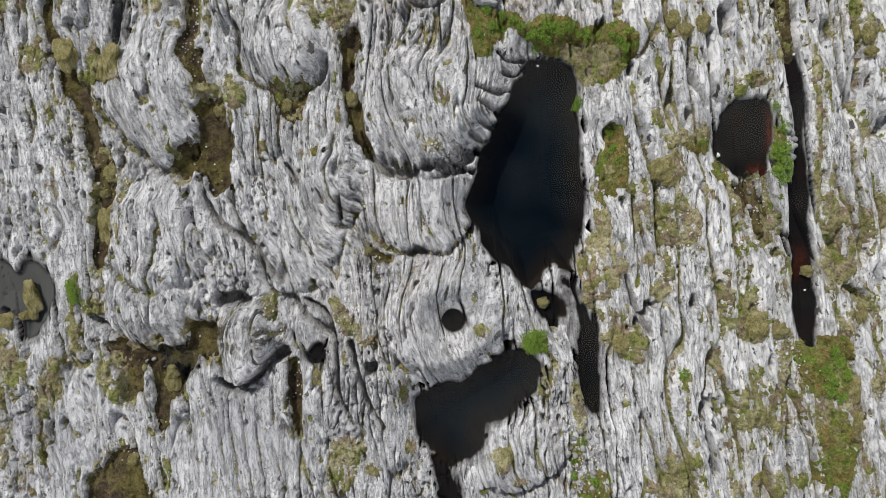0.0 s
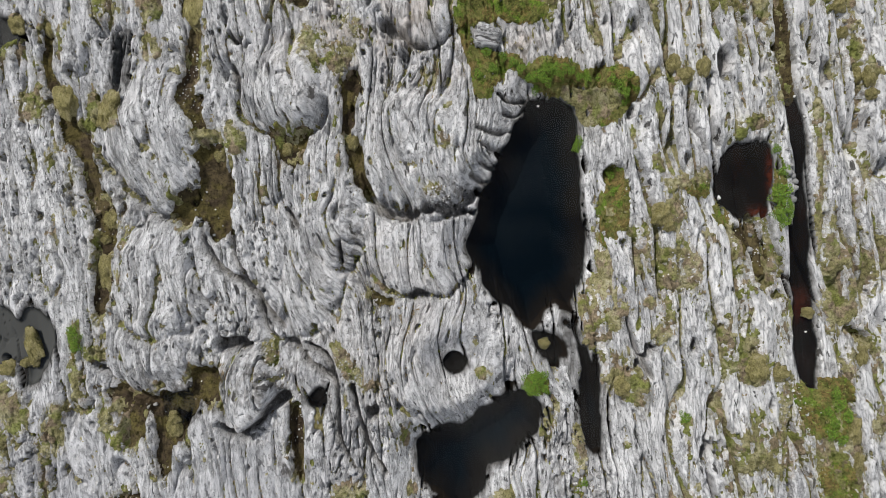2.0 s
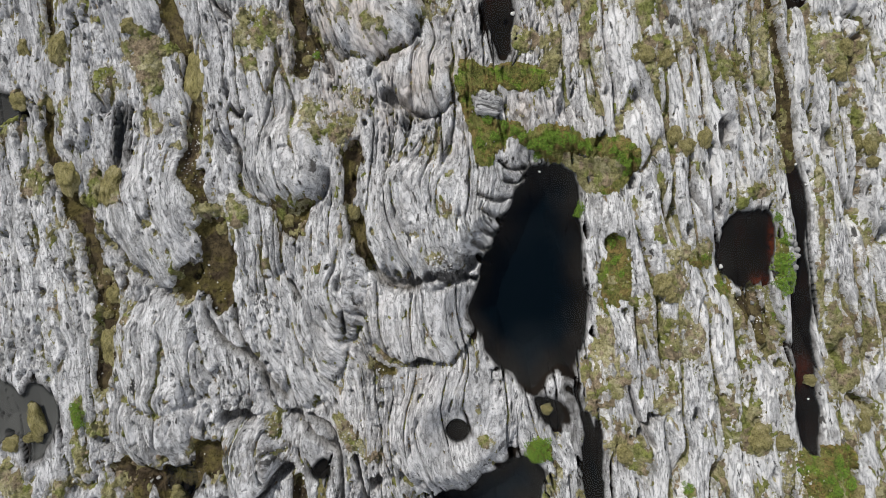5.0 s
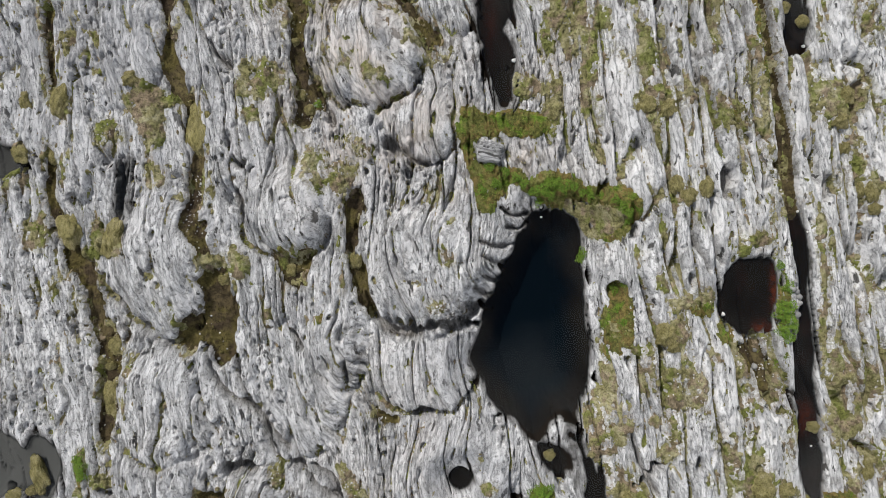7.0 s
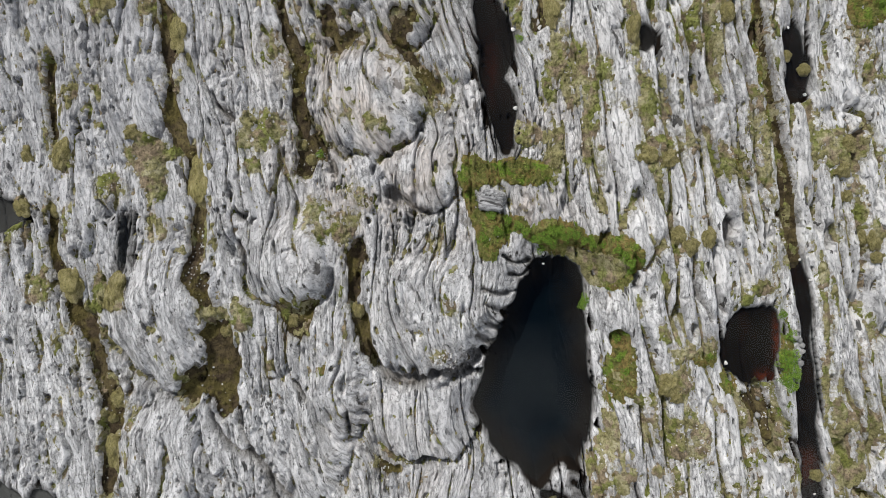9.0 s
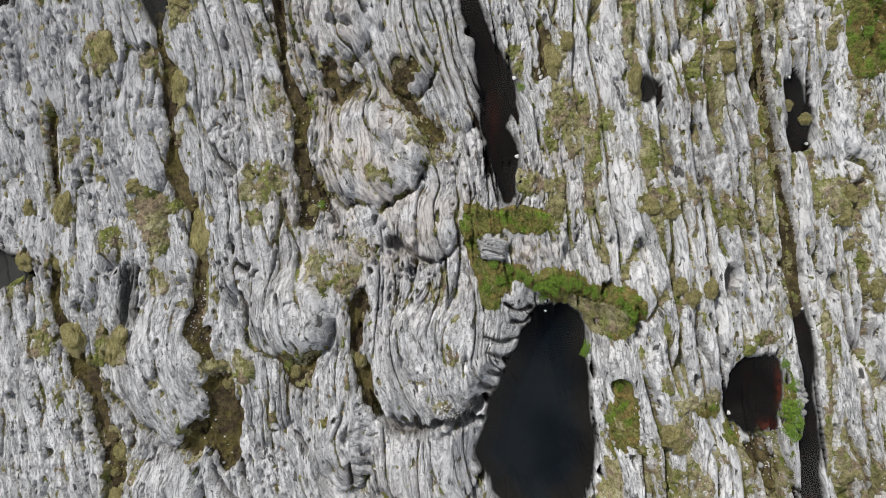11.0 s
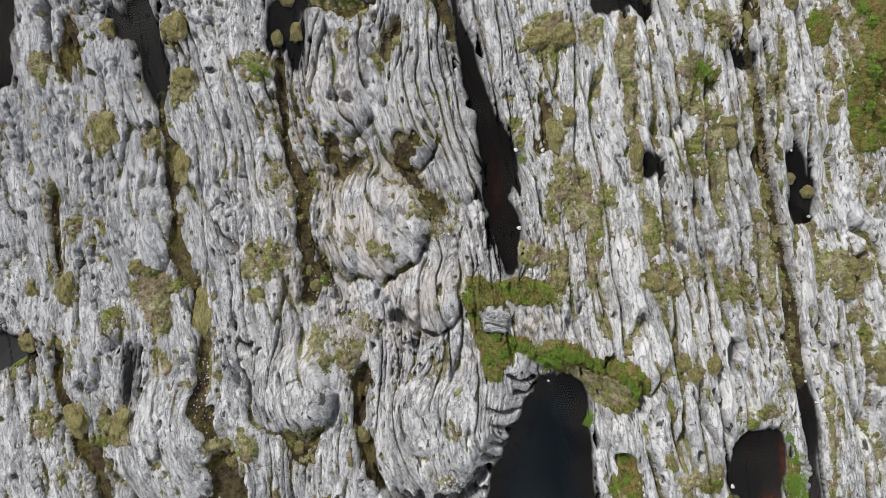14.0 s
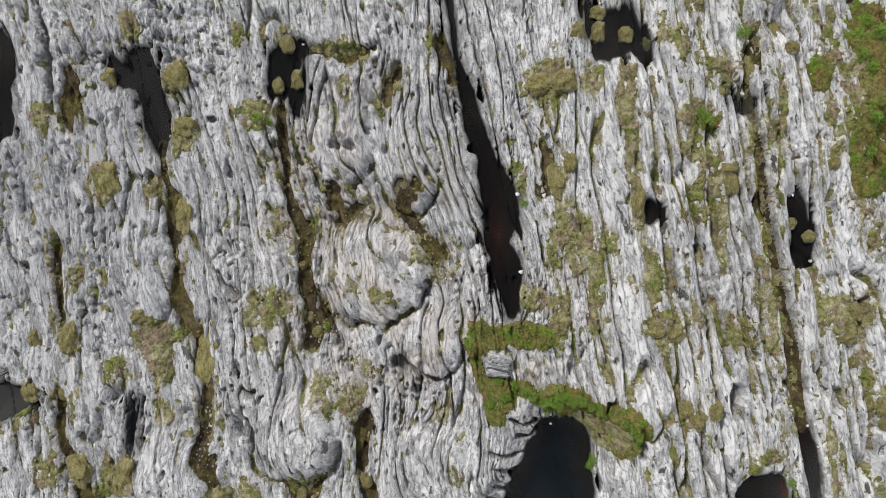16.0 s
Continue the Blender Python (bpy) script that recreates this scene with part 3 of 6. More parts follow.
hollow([(-8.22, -3.71, 0.23), (-8.22, -4.57, 0.32), (-8.31, -5.27, 0.21), (-8.43, -5.82, 0.11)], 0.35)
hollow([(-8.2, -3.39), (-7.61, -3.27), (-7.5, -3.85), (-7.8, -4.12), (-8.15, -3.93)], 0.5, "water", 0.07, None, 0.5)
hollow([(-9.34, -3.38, 0.12), (-8.68, -3.51, 0.22), (-8.2, -3.63, 0.2)], 0.45, "peat", 0.09, None, 0.6)
hollow([(-7.43, -2.59), (-6.63, -2.6), (-6.6, -3.41), (-6.91, -3.76), (-7.35, -3.4)], 0.45, "peat", 0.09, None, 0.6)
hollow([(-6.62, -1.88, 0.14), (-6.17, -1.74, 0.2), (-5.73, -1.89, 0.12)], 0.55, "bare", 0.1, None, 0.5)
hollow([(-6.68, -4.31, 0.08), (-6.38, -4.58, 0.14), (-5.84, -4.53, 0.12), (-5.39, -4.19, 0.1), (-5.09, -3.78, 0.12), (-4.67, -3.51, 0.22)], 0.55, "bare", 0.1, None, 0.4)
hollow([(-4.4, -3.85, 0.14), (-4.33, -4.67, 0.19), (-4.27, -5.58, 0.18), (-4.2, -6.13, 0.10)], 0.55, "peat", 0.09, None, 0.6)
hollow([(-3.96, -3.49), (-3.49, -3.25), (-3.42, -3.67), (-3.6, -3.89), (-3.89, -3.85)], 0.5, "water", 0.07, None, 0.4)
hollow([(-4.02, -1.85, 0.06), (-3.44, -2.22, 0.09), (-3.16, -2.86, 0.09), (-3.02, -3.95, 0.07), (-2.99, -4.87, 0.08), (-2.65, -5.6, 0.08), (-2.2, -6.15, 0.06)], 0.5, "bare", 0.1, None, 0.25)
hollow([(-2.59, -3.25, 0.06), (-2.35, -4.26, 0.08), (-1.99, -5.28, 0.08), (-1.57, -6.06, 0.07)], 0.45, "bare", 0.1, None, 0.25)
hollow([(-2.2, -3.93), (-1.87, -3.9), (-1.8, -4.21), (-2.11, -4.3)], 0.5, "bare", 0.05, None, 0.2)
hollow([(-10.37, -2.32, 0.08), (-9.94, -2.67, 0.1), (-9.51, -3.07, 0.12), (-9.25, -3.3, 0.1)], 0.45, "bare", 0.1, None, 0.3)
hollow([(-9.75, -6.55), (-9.15, -6.40), (-8.98, -6.99), (-8.71, -7.55), (-8.61, -8.21), (-10.43, -8.17), (-10.19, -7.14)], 0.3)
hollow([(6.82, -2.04, 0.07), (6.60, -2.41, 0.11), (6.38, -2.79, 0.09)], 0.4, "bare", 0.05)
hollow([(8.03, -1.70), (8.17, -1.77), (8.19, -2.01), (8.05, -2.10), (7.96, -1.94)], 0.5, "bare", 0.03, None, 0.2)
hollow([(8.33, -5.01), (8.51, -4.92), (8.58, -5.19), (8.51, -5.50), (8.33, -5.57), (8.26, -5.36)], 0.5, "bare", 0.04, None, 0.2)
hollow([(8.72, -4.90, 0.07), (8.80, -5.15, 0.09), (8.83, -5.37, 0.05)], 0.4, "bare", 0.04)
hollow([(13.35, -1.54, 0.12), (13.63, -1.72, 0.14), (13.91, -2.01, 0.11)], 0.4)
hollow([(5.81, 3.81), (5.99, 3.68), (6.06, 3.40), (5.94, 3.13), (5.76, 3.11), (5.60, 3.30), (5.57, 3.59), (5.67, 3.77)], 0.45, "bare", 0.03, None, 0.1)
hollow([(5.22, 6.90, 0.09), (5.26, 6.64, 0.12), (5.10, 6.55, 0.07)], 0.5, "bare", 0.05)
hollow([(6.08, 6.24, 0.05), (6.14, 5.72, 0.07), (6.18, 5.28, 0.05)], 0.5, "bare", 0.04)
hollow([(9.07, 7.42), (9.30, 7.31), (9.32, 6.81), (9.24, 6.49), (8.94, 6.58), (8.86, 7.14)], 0.45, "bare", 0.04, None, 0.3)
hollow([(12.54, 7.06, 0.07), (12.58, 6.61, 0.09), (12.51, 6.43, 0.05)], 0.4, "bare", 0.04)
hollow([(-8.47, 15.18, 0.14), (-8.38, 14.24, 0.21), (-8.18, 13.54, 0.27), (-8.12, 12.85, 0.23), (-8.22, 12.16, 0.14), (-8.13, 11.47, 0.14), (-8.04, 10.61, 0.18), (-7.83, 9.74, 0.28), (-7.54, 9.31, 0.25), (-7.56, 8.52, 0.21), (-7.35, 7.82, 0.21), (-7.40, 6.96, 0.14), (-7.54, 5.93, 0.14), (-7.37, 5.32, 0.12)], 0.35)
hollow([(-4.94, 16.44, 0.18), (-4.91, 15.56, 0.14), (-4.83, 14.53, 0.11), (-4.69, 13.30, 0.14), (-4.29, 12.59, 0.21), (-4.31, 11.88, 0.25), (-4.33, 10.99, 0.25), (-4.18, 10.27, 0.21), (-4.02, 9.73, 0.35), (-4.24, 8.99, 0.27)], 0.4)
hollow([(-1.42, 14.15), (-0.70, 14.15), (-0.60, 13.79), (-0.86, 13.42), (-0.63, 12.68), (-0.17, 12.12), (0.19, 11.71), (-0.19, 11.39), (-0.75, 12.32), (-1.10, 12.88), (-1.44, 13.43)], 0.3)
hollow([(-3.51, 14.16), (-3.16, 14.12), (-3.14, 13.24), (-3.52, 13.35)], 0.3)
hollow([(-3.23, 12.88, 0.12), (-2.68, 13.23, 0.16), (-2.24, 13.40, 0.11)], 0.3)
hollow([(9.81, 16.98, 0.12), (9.96, 15.56, 0.14), (10.19, 13.60, 0.16), (10.42, 12.00, 0.18), (10.75, 10.39, 0.20), (11.02, 8.78, 0.24), (11.15, 7.63, 0.25), (11.30, 6.56, 0.26), (11.40, 5.95, 0.2)], 0.6, "peat", 0.09, None, 0.35)
hollow([(-1.13, 8.23, 0.05), (-0.78, 7.86, 0.09), (-0.32, 7.69, 0.11), (0.14, 7.73, 0.07)], 0.4, "bare", 0.05)
hollow([(-1.58, 8.34, 0.14), (-1.31, 8.18, 0.14), (-0.96, 7.95, 0.09)], 0.4, "bare", 0.05)
hollow([(-2.85, 6.34, 0.14), (-2.73, 5.53, 0.21), (-2.88, 4.82, 0.16)], 0.4)
hollow([(13.22, 9.41, 0.11), (13.43, 9.95, 0.12), (13.68, 10.31, 0.12)], 0.4)
hollow([(9.14, 7.45), (9.35, 7.26), (9.37, 6.82), (9.20, 6.36), (8.94, 6.48), (9.00, 7.11)], 0.45, "bare", 0.04, None, 0.3)
hollow([(6.27, 8.28, 0.05), (6.34, 7.93, 0.09), (6.36, 7.58, 0.05)], 0.4, "bare", 0.04)
hollow([(12.57, 7.07, 0.05), (12.52, 6.71, 0.11), (12.49, 6.39, 0.07)], 0.4, "bare", 0.04)
hollow([(3.34, 15.30), (3.60, 15.05), (3.64, 14.36), (3.69, 13.81), (3.55, 13.46), (3.31, 13.55), (3.26, 14.38)], 0.4, "peat", 0.05)
hollow([(-11.12, 17.69, 0.14), (-11.07, 17.02, 0.28), (-11.19, 16.34, 0.21), (-11.14, 15.84, 0.11)], 0.3)
hollow([(9.75, 18.09), (10.05, 18.05), (10.10, 17.55), (9.68, 16.64), (9.50, 16.82)], 0.35)
hollow([(-2.39, 18.35, 0.14), (-3.11, 18.25, 0.21), (-3.80, 18.32, 0.16)], 0.3)
hollow([(-1.33, 17.82, 0.18), (-1.52, 17.27, 0.25), (-1.72, 16.71, 0.21)], 0.3)
hollow([(0.07, 18.79, 0.18), (0.33, 18.23, 0.25), (0.41, 17.49, 0.14)], 0.35)

# narrow dark joints that curve with the beds
hollow([(-7.26, 7.87, 0.11), (-7.26, 6.66, 0.11), (-7.34, 5.62, 0.11), (-7.18, 4.76, 0.16)], 0.32)
hollow([(-9.57, 7.78, 0.09), (-9.56, 6.92, 0.11), (-9.61, 6.24, 0.11)], 0.35, "bare")
hollow([(-7.18, 1.99, 0.05), (-7.05, 1.30, 0.07), (-6.63, 0.61, 0.09), (-6.05, 0.17, 0.11), (-5.55, -0.26, 0.09), (-5.21, -0.79, 0.07), (-4.70, -1.32, 0.07)], 0.45, "bare", 0.1, None, 0.4)
hollow([(-6.25, 1.65, 0.05), (-6.18, 0.96, 0.07), (-5.88, 0.26, 0.07)], 0.4, "bare", 0.1, None, 0.3)
hollow([(-4.63, 2.39, 0.05), (-4.46, 2.04, 0.07), (-4.28, 1.83, 0.05)], 0.4, "bare", 0.1, None, 0.3)
hollow([(-2.99, 1.35, 0.05), (-2.95, 0.72, 0.07)], 0.4, "bare", 0.1, None, 0.3)
hollow([(-5.46, -0.44, 0.07), (-5.21, -1.32, 0.07), (-4.87, -1.67, 0.09), (-4.35, -1.85, 0.07), (-3.83, -2.39, 0.09), (-3.22, -2.92, 0.07)], 0.4, "bare", 0.1, None, 0.5)
hollow([(-0.76, -0.42, 0.12), (-0.52, -0.31, 0.12), (-0.21, -0.38, 0.07)], 0.4, "bare", 0.1, None, 0.3)
hollow([(-1.39, -0.63, 0.11), (-1.75, -0.54, 0.14), (-2.02, -0.27, 0.09)], 0.3, "peat", 0.1, None, 0.4)
hollow([(0.62, 2.46, 0.11), (1.08, 2.60, 0.11), (1.40, 3.04, 0.09)], 0.4, "bare", 0.1, None, 0.6)
hollow([(6.19, -1.17, 0.05), (6.44, -2.06, 0.07), (6.84, -2.94, 0.07)], 0.35, "bare", 0.1, None, 0.3)
hollow([(7.65, 5.86, 0.05), (8.11, 4.82, 0.07), (8.39, 4.13, 0.05)], 0.35, "bare", 0.1, None, 0.3)
hollow([(8.29, 5.88, 0.05), (8.71, 4.84, 0.07), (8.95, 4.32, 0.05)], 0.35, "bare", 0.1, None, 0.3)
hollow([(8.60, -6.07, 0.07), (8.73, -6.60, 0.07), (8.84, -7.31, 0.07)], 0.4, "bare", 0.1, None, 0.3)
hollow([(1.40, 5.12, 0.05), (2.02, 4.95, 0.07), (2.58, 5.03, 0.05)], 0.17, "bare", 0.1, None, 0.45)
hollow([(1.46, 4.61, 0.05), (2.02, 4.39, 0.07), (2.45, 4.47, 0.05)], 0.17, "bare", 0.1, None, 0.45)
hollow([(1.33, 4.04, 0.05), (1.84, 3.83, 0.07), (2.27, 3.95, 0.05)], 0.17, "bare", 0.1, None, 0.45)
hollow([(1.27, 3.52, 0.05), (1.70, 3.34, 0.07), (2.04, 3.46, 0.05)], 0.17, "bare", 0.1, None, 0.45)
hollow([(2.11, 6.22, 0.05), (2.58, 5.97, 0.05), (3.04, 6.06, 0.05)], 0.3, "bare", 0.1, None, 0.3)
hollow([(2.36, 5.60, 0.05), (2.77, 5.54, 0.05), (3.04, 5.78, 0.05)], 0.3, "bare", 0.1, None, 0.3)
hollow([(9.43, 1.69, 0.09), (9.66, 1.42, 0.12), (9.77, 0.80, 0.11)], 0.3, "peat", 0.1, None, 0.6)
hollow([(-11.82, 12.43, 0.09), (-11.81, 11.57, 0.11), (-11.75, 10.53, 0.11), (-11.64, 9.85, 0.07)], 0.35, "peat", 0.1, None, 0.5)
hollow([(-12.04, 19.73, 0.07), (-11.83, 18.72, 0.09), (-11.73, 17.37, 0.09), (-11.70, 16.36, 0.07)], 0.4, "bare", 0.1, None, 0.5)
hollow([(-6.92, 11.43, 0.05), (-6.76, 10.99, 0.07), (-6.36, 10.63, 0.05)], 0.4, "bare", 0.1, None, 0.4)
hollow([(-6.34, 7.75, 0.07), (-6.09, 7.56, 0.09), (-5.89, 7.72, 0.05)], 0.4, "bare", 0.1, None, 0.4)
hollow([(-6.18, 6.79, 0.09), (-6.06, 6.34, 0.09), (-6.03, 5.82, 0.07)], 0.35, "bare", 0.1, None, 0.4)
hollow([(11.16, 11.63, 0.05), (11.25, 10.55, 0.07), (11.37, 9.29, 0.07)], 0.45, "bare", 0.1, None, 0.2)
hollow([(-3.92, 10.17, 0.09), (-3.50, 9.61, 0.11), (-3.25, 8.97, 0.09)], 0.35, "bare", 0.1, None, 0.8)

crumbs = ease(-0.05, 0.22, fbm(X * 4.2, Y * 2.8, 4, 85))
for cx, cy, rx, ry, k in ((2.85, 7.80, 0.60, 0.50, 0.8), (0.95, 7.40, 0.35, 1.30, 0.7), (-2.9, 13.4, 1.0, 0.9, 0.7), (0.3, 11.3, 0.7, 0.9, 0.8), (-4.5, 9.3, 0.7, 0.9, 0.7), (-1.0, 8.1, 0.9, 0.5, 0.6), (-4.4, 11.5, 0.6, 2.2, 0.6), (-3.0, 16.8, 1.6, 1.2, 0.6), (0.6, 17.0, 0.6, 2.0, 0.6),
                          (-7.9, -3.5, 1.4, 0.8, 0.7), (-5.0, -3.0, 1.2, 1.0, 0.6), (-1.9, -0.9, 0.5, 1.0, 0.6), (-2.6, 1.0, 0.4, 1.6, 0.5), (0.5, 2.8, 0.8, 0.5, 0.8), (4.8, -7.2, 0.8, 1.4, 0.8), (-9.6, 2.6, 0.9, 1.2, 0.5), (10.4, 1.2, 0.6, 1.2, 0.7), (8.3, 10.6, 1.2, 1.0, 0.5), (9.5, 13.0, 0.9, 1.4, 0.6), (6.2, -3.6, 0.6, 0.6, 0.5), (12.6, -3.5, 0.7, 1.0, 0.6), (-4.4, -5.6, 0.7, 0.6, 0.6)):
    np.maximum(SOIL_SHADE, k * np.exp(-((X - cx) / rx) ** 2 - ((Y - cy) / ry) ** 2) * crumbs, out=SOIL_SHADE)          # earth lodged in broken rock
DULL = np.zeros_like(Z)                                     # greyer, duller rock
for cx, cy, rx, ry, k in ((-5.9, -6.3, 2.8, 2.0, 0.9), (-11.3, -5.6, 2.2, 2.6, 0.9), (0.4, 1.0, 1.7, 1.3, 0.6), (3.2, -8.0, 2.0, 1.6, 0.5), (-2.5, 16.5, 3.5, 2.5, 0.55), (-10.5, 14.0, 3.5, 6.0, 0.9), (-3.0, 8.5, 2.5, 1.6, 0.4), (1.0, -2.5, 2.5, 2.5, 0.5)):
    np.maximum(DULL, k * np.exp(-(((X - cx) / rx) ** 2 + ((Y - cy) / ry) ** 2)) * np.clip(0.8 + 0.8 * fbm(X * 0.7, Y * 0.6, 3, 83), 0, 1), out=DULL)

for cx, cy, rx, ry, k in ((10.74, 3.45, 0.10, 0.7, 1.0), (10.36, 2.24, 0.24, 0.20, 1.0), (11.80, -0.75, 0.25, 0.5, 0.7), (1.85, 12.4, 0.2, 1.0, 0.25)):          # rust-red algae
    np.maximum(RED, k * np.exp(-((X - cx) / rx) ** 2 - ((Y - cy) / ry) ** 2), out=RED)
for cx, cy, rx, ry, k in ((2.90, 7.75, 0.55, 0.55, 1.0), (0.85, 7.6, 0.35, 1.3, 0.7), (-2.40, 11.28, 2.83, 3.89, 0.8), (-3.85, 14.52, 2.65, 2.12, 0.35), (-1.22, 8.32, 2.83, 1.59, 0.45), (-1.57, -0.99, 2.12, 3.54, 0.25), (4.12, 9.62, 1.59, 3.54, 0.3)):
    RUST += 1.25 * k * np.exp(-((X - cx) / rx) ** 2 - ((Y - cy) / ry) ** 2) * np.clip(0.5 + 1.5 * fbm(X * 0.8, Y * 0.6, 3, 81), 0, 1)


def sheet(name, xs, ys, z, material, keep=None, fields=(), slope=None):
    """A mesh over the plan's lattice; keep: which of its squares exist; slope: the normals to shade it by."""
    ny, nx = z.shape
    r0, r1, c0, c1 = 0, ny, 0, nx
    if keep is not None:
        rows, cols = np.flatnonzero(keep[:-1, :-1].any(1)), np.flatnonzero(keep[:-1, :-1].any(0))
        r0, r1, c0, c1 = rows[0], rows[-1] + 2, cols[0], cols[-1] + 2
    cut = (slice(r0, r1), slice(c0, c1))
    z = z[cut]
    ny, nx = z.shape
    index = np.arange(ny * nx, dtype=np.int32).reshape(ny, nx)
    quads = np.stack([index[:-1, :-1], index[:-1, 1:], index[1:, 1:], index[1:, :-1]], -1).reshape(-1, 4)
    gx, gy = np.meshgrid(xs[c0:c1], ys[r0:r1])
    verts = np.stack([gx, gy, z], -1).reshape(-1, 3)
    used = slice(None)
    if keep is not None:
        quads = quads[keep[cut][:-1, :-1].reshape(-1)]
        used = np.unique(quads)
        order = np.zeros(ny * nx, np.int32)
        order[used] = np.arange(len(used))
        quads, verts = order[quads], verts[used]
    mesh = bpy.data.meshes.new(name)
    mesh.vertices.add(len(verts))
    mesh.vertices.foreach_set("co", verts.astype(np.float32).ravel())
    mesh.loops.add(quads.size)
    mesh.loops.foreach_set("vertex_index", quads.astype(np.int32).ravel())
    mesh.polygons.add(len(quads))
    mesh.polygons.foreach_set("loop_start", np.arange(0, quads.size, 4, dtype=np.int32))
    mesh.polygons.foreach_set("use_smooth", np.ones(len(quads), bool))
    for key, values in fields:
        layer = mesh.attributes.new(key, "FLOAT", "POINT")
        layer.data.foreach_set("value", values[cut].astype(np.float32).ravel()[used])
    mesh.update(calc_edges=True)
    if slope is not None:
        mesh.normals_split_custom_set_from_vertices(np.stack([-slope[1][cut], -slope[0][cut], np.ones((ny, nx))], -1).reshape(-1, 3)[used].tolist())
    mesh.materials.append(material)
    return new(name, mesh)


def clusters(mask, least):
    """Numbers the connected pieces of a mask that have at least so many squares; the rest is 0."""
    ny, nx = mask.shape
    flat, mark = mask.ravel().tolist(), np.zeros(mask.size, np.int32)
    seen, count = bytearray(mask.size), 0
    for start in np.flatnonzero(mask.ravel()).tolist():
        if seen[start]:
            continue
        seen[start], piece = 1, [start]
        for at in piece:
            col = at % nx
            for to in (at - nx, at + nx, at - 1 if col else -1, at + 1 if col < nx - 1 else -1):
                if 0 <= to < len(flat) and flat[to] and not seen[to]:
                    seen[to] = 1
                    piece.append(to)
        if len(piece) >= least:
            count += 1
            mark[piece] = count
    return mark.reshape(ny, nx), count


def box_blur(a, k):
    for axis in (0, 1):
        pad = np.pad(a, [(k, k) if i == axis else (0, 0) for i in (0, 1)], "edge")
        total = np.cumsum(pad, axis)
        total = np.insert(total, 0, 0, axis)
        n = a.shape[axis]
        hi, lo = np.take(total, range(2 * k + 1, 2 * k + 1 + n), axis), np.take(total, range(0, n), axis)
        a = (hi - lo) / (2 * k + 1)
    return a


for axis in (0, 1):
    Z[50:-50, 50:-50] = (0.06 * np.roll(Z, 1, axis) + 0.88 * Z + 0.06 * np.roll(Z, -1, axis))[50:-50, 50:-50]
SLOPE = np.gradient(Z, YS, XS)
FIELDS = (("strata", STRATA), ("soil_shade", SOIL_SHADE), ("under", UNDER), ("deep", DEEP), ("red", RED), ("rust", RUST), ("pale", PALE), ("tide", TIDE), ("dull", DULL), ("slab", np.clip(slabs * np.clip(0.6 + fbm(X * 0.35, Y * 0.2, 2, 63), 0, 1) + 0.25 * WORN, 0, 1)))
HUMP[SUNK > 0.5] = 0
HUMP[:50], HUMP[-50:], HUMP[:, :50], HUMP[:, -50:] = 0, 0, 0, 0
for number in range(1, len(humps) + 1):
    if np.count_nonzero(HUMP == number) < 900:
        HUMP[HUMP == number] = 0
        continue
    flank, cap = (HUMP == number) & ~CAP, (HUMP == number) & CAP
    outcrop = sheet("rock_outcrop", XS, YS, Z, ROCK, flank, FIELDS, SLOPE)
    tagged(outcrop, "rounded hump of pale grey banded limestone with dark joints", "rock outcrop", "rock outcrops")
    if cap.any():
        top_part = sheet("cap", XS, YS, Z, ROCK, cap, FIELDS, SLOPE)
        top_part.parent = outcrop
        tagged(top_part, "ice-smoothed pale limestone top")
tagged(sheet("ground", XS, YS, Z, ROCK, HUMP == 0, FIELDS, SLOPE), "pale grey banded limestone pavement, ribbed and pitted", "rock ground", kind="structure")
INNER = (slice(50, -50), slice(50, -50))
xs, ys, zi = XS[50:-50], YS[50:-50], Z[INNER]
xi, yi, si = X[INNER], Y[INNER], S[INNER]
soft_z = box_blur(zi, 5)
cove = (box_blur(zi, 9) - zi)
TOP = zi.copy()


grower = np.random.default_rng(23)


def loose_mesh(name, verts, faces, material, parent, label):
    """Many small pieces joined under the patch that they grow on."""
    mesh = bpy.data.meshes.new(name)
    mesh.from_pydata(verts.tolist(), [], faces.tolist())
    mesh.materials.append(material)
    ob = new(name, mesh)
    ob.parent = parent
    tagged(ob, label, kind="stuff")


def blades(spots, material, parent, label):
    """Short blades of grass, in leaning tufts."""
    n = len(spots)
    turn, lean = grower.uniform(0, 2 * np.pi, n), grower.uniform(0.03, 0.10, n)
    tip = spots + np.stack([np.cos(turn) * lean, np.sin(turn) * lean, grower.uniform(0.03, 0.11, n)], 1)
    side = np.stack([-np.sin(turn), np.cos(turn), 0 * turn], 1) * grower.uniform(0.006, 0.013, n)[:, None]
    loose_mesh("grass_cover", np.stack([spots - side, spots + side, tip], 1).reshape(-1, 3), np.arange(3 * n).reshape(-1, 3), material, parent, label)


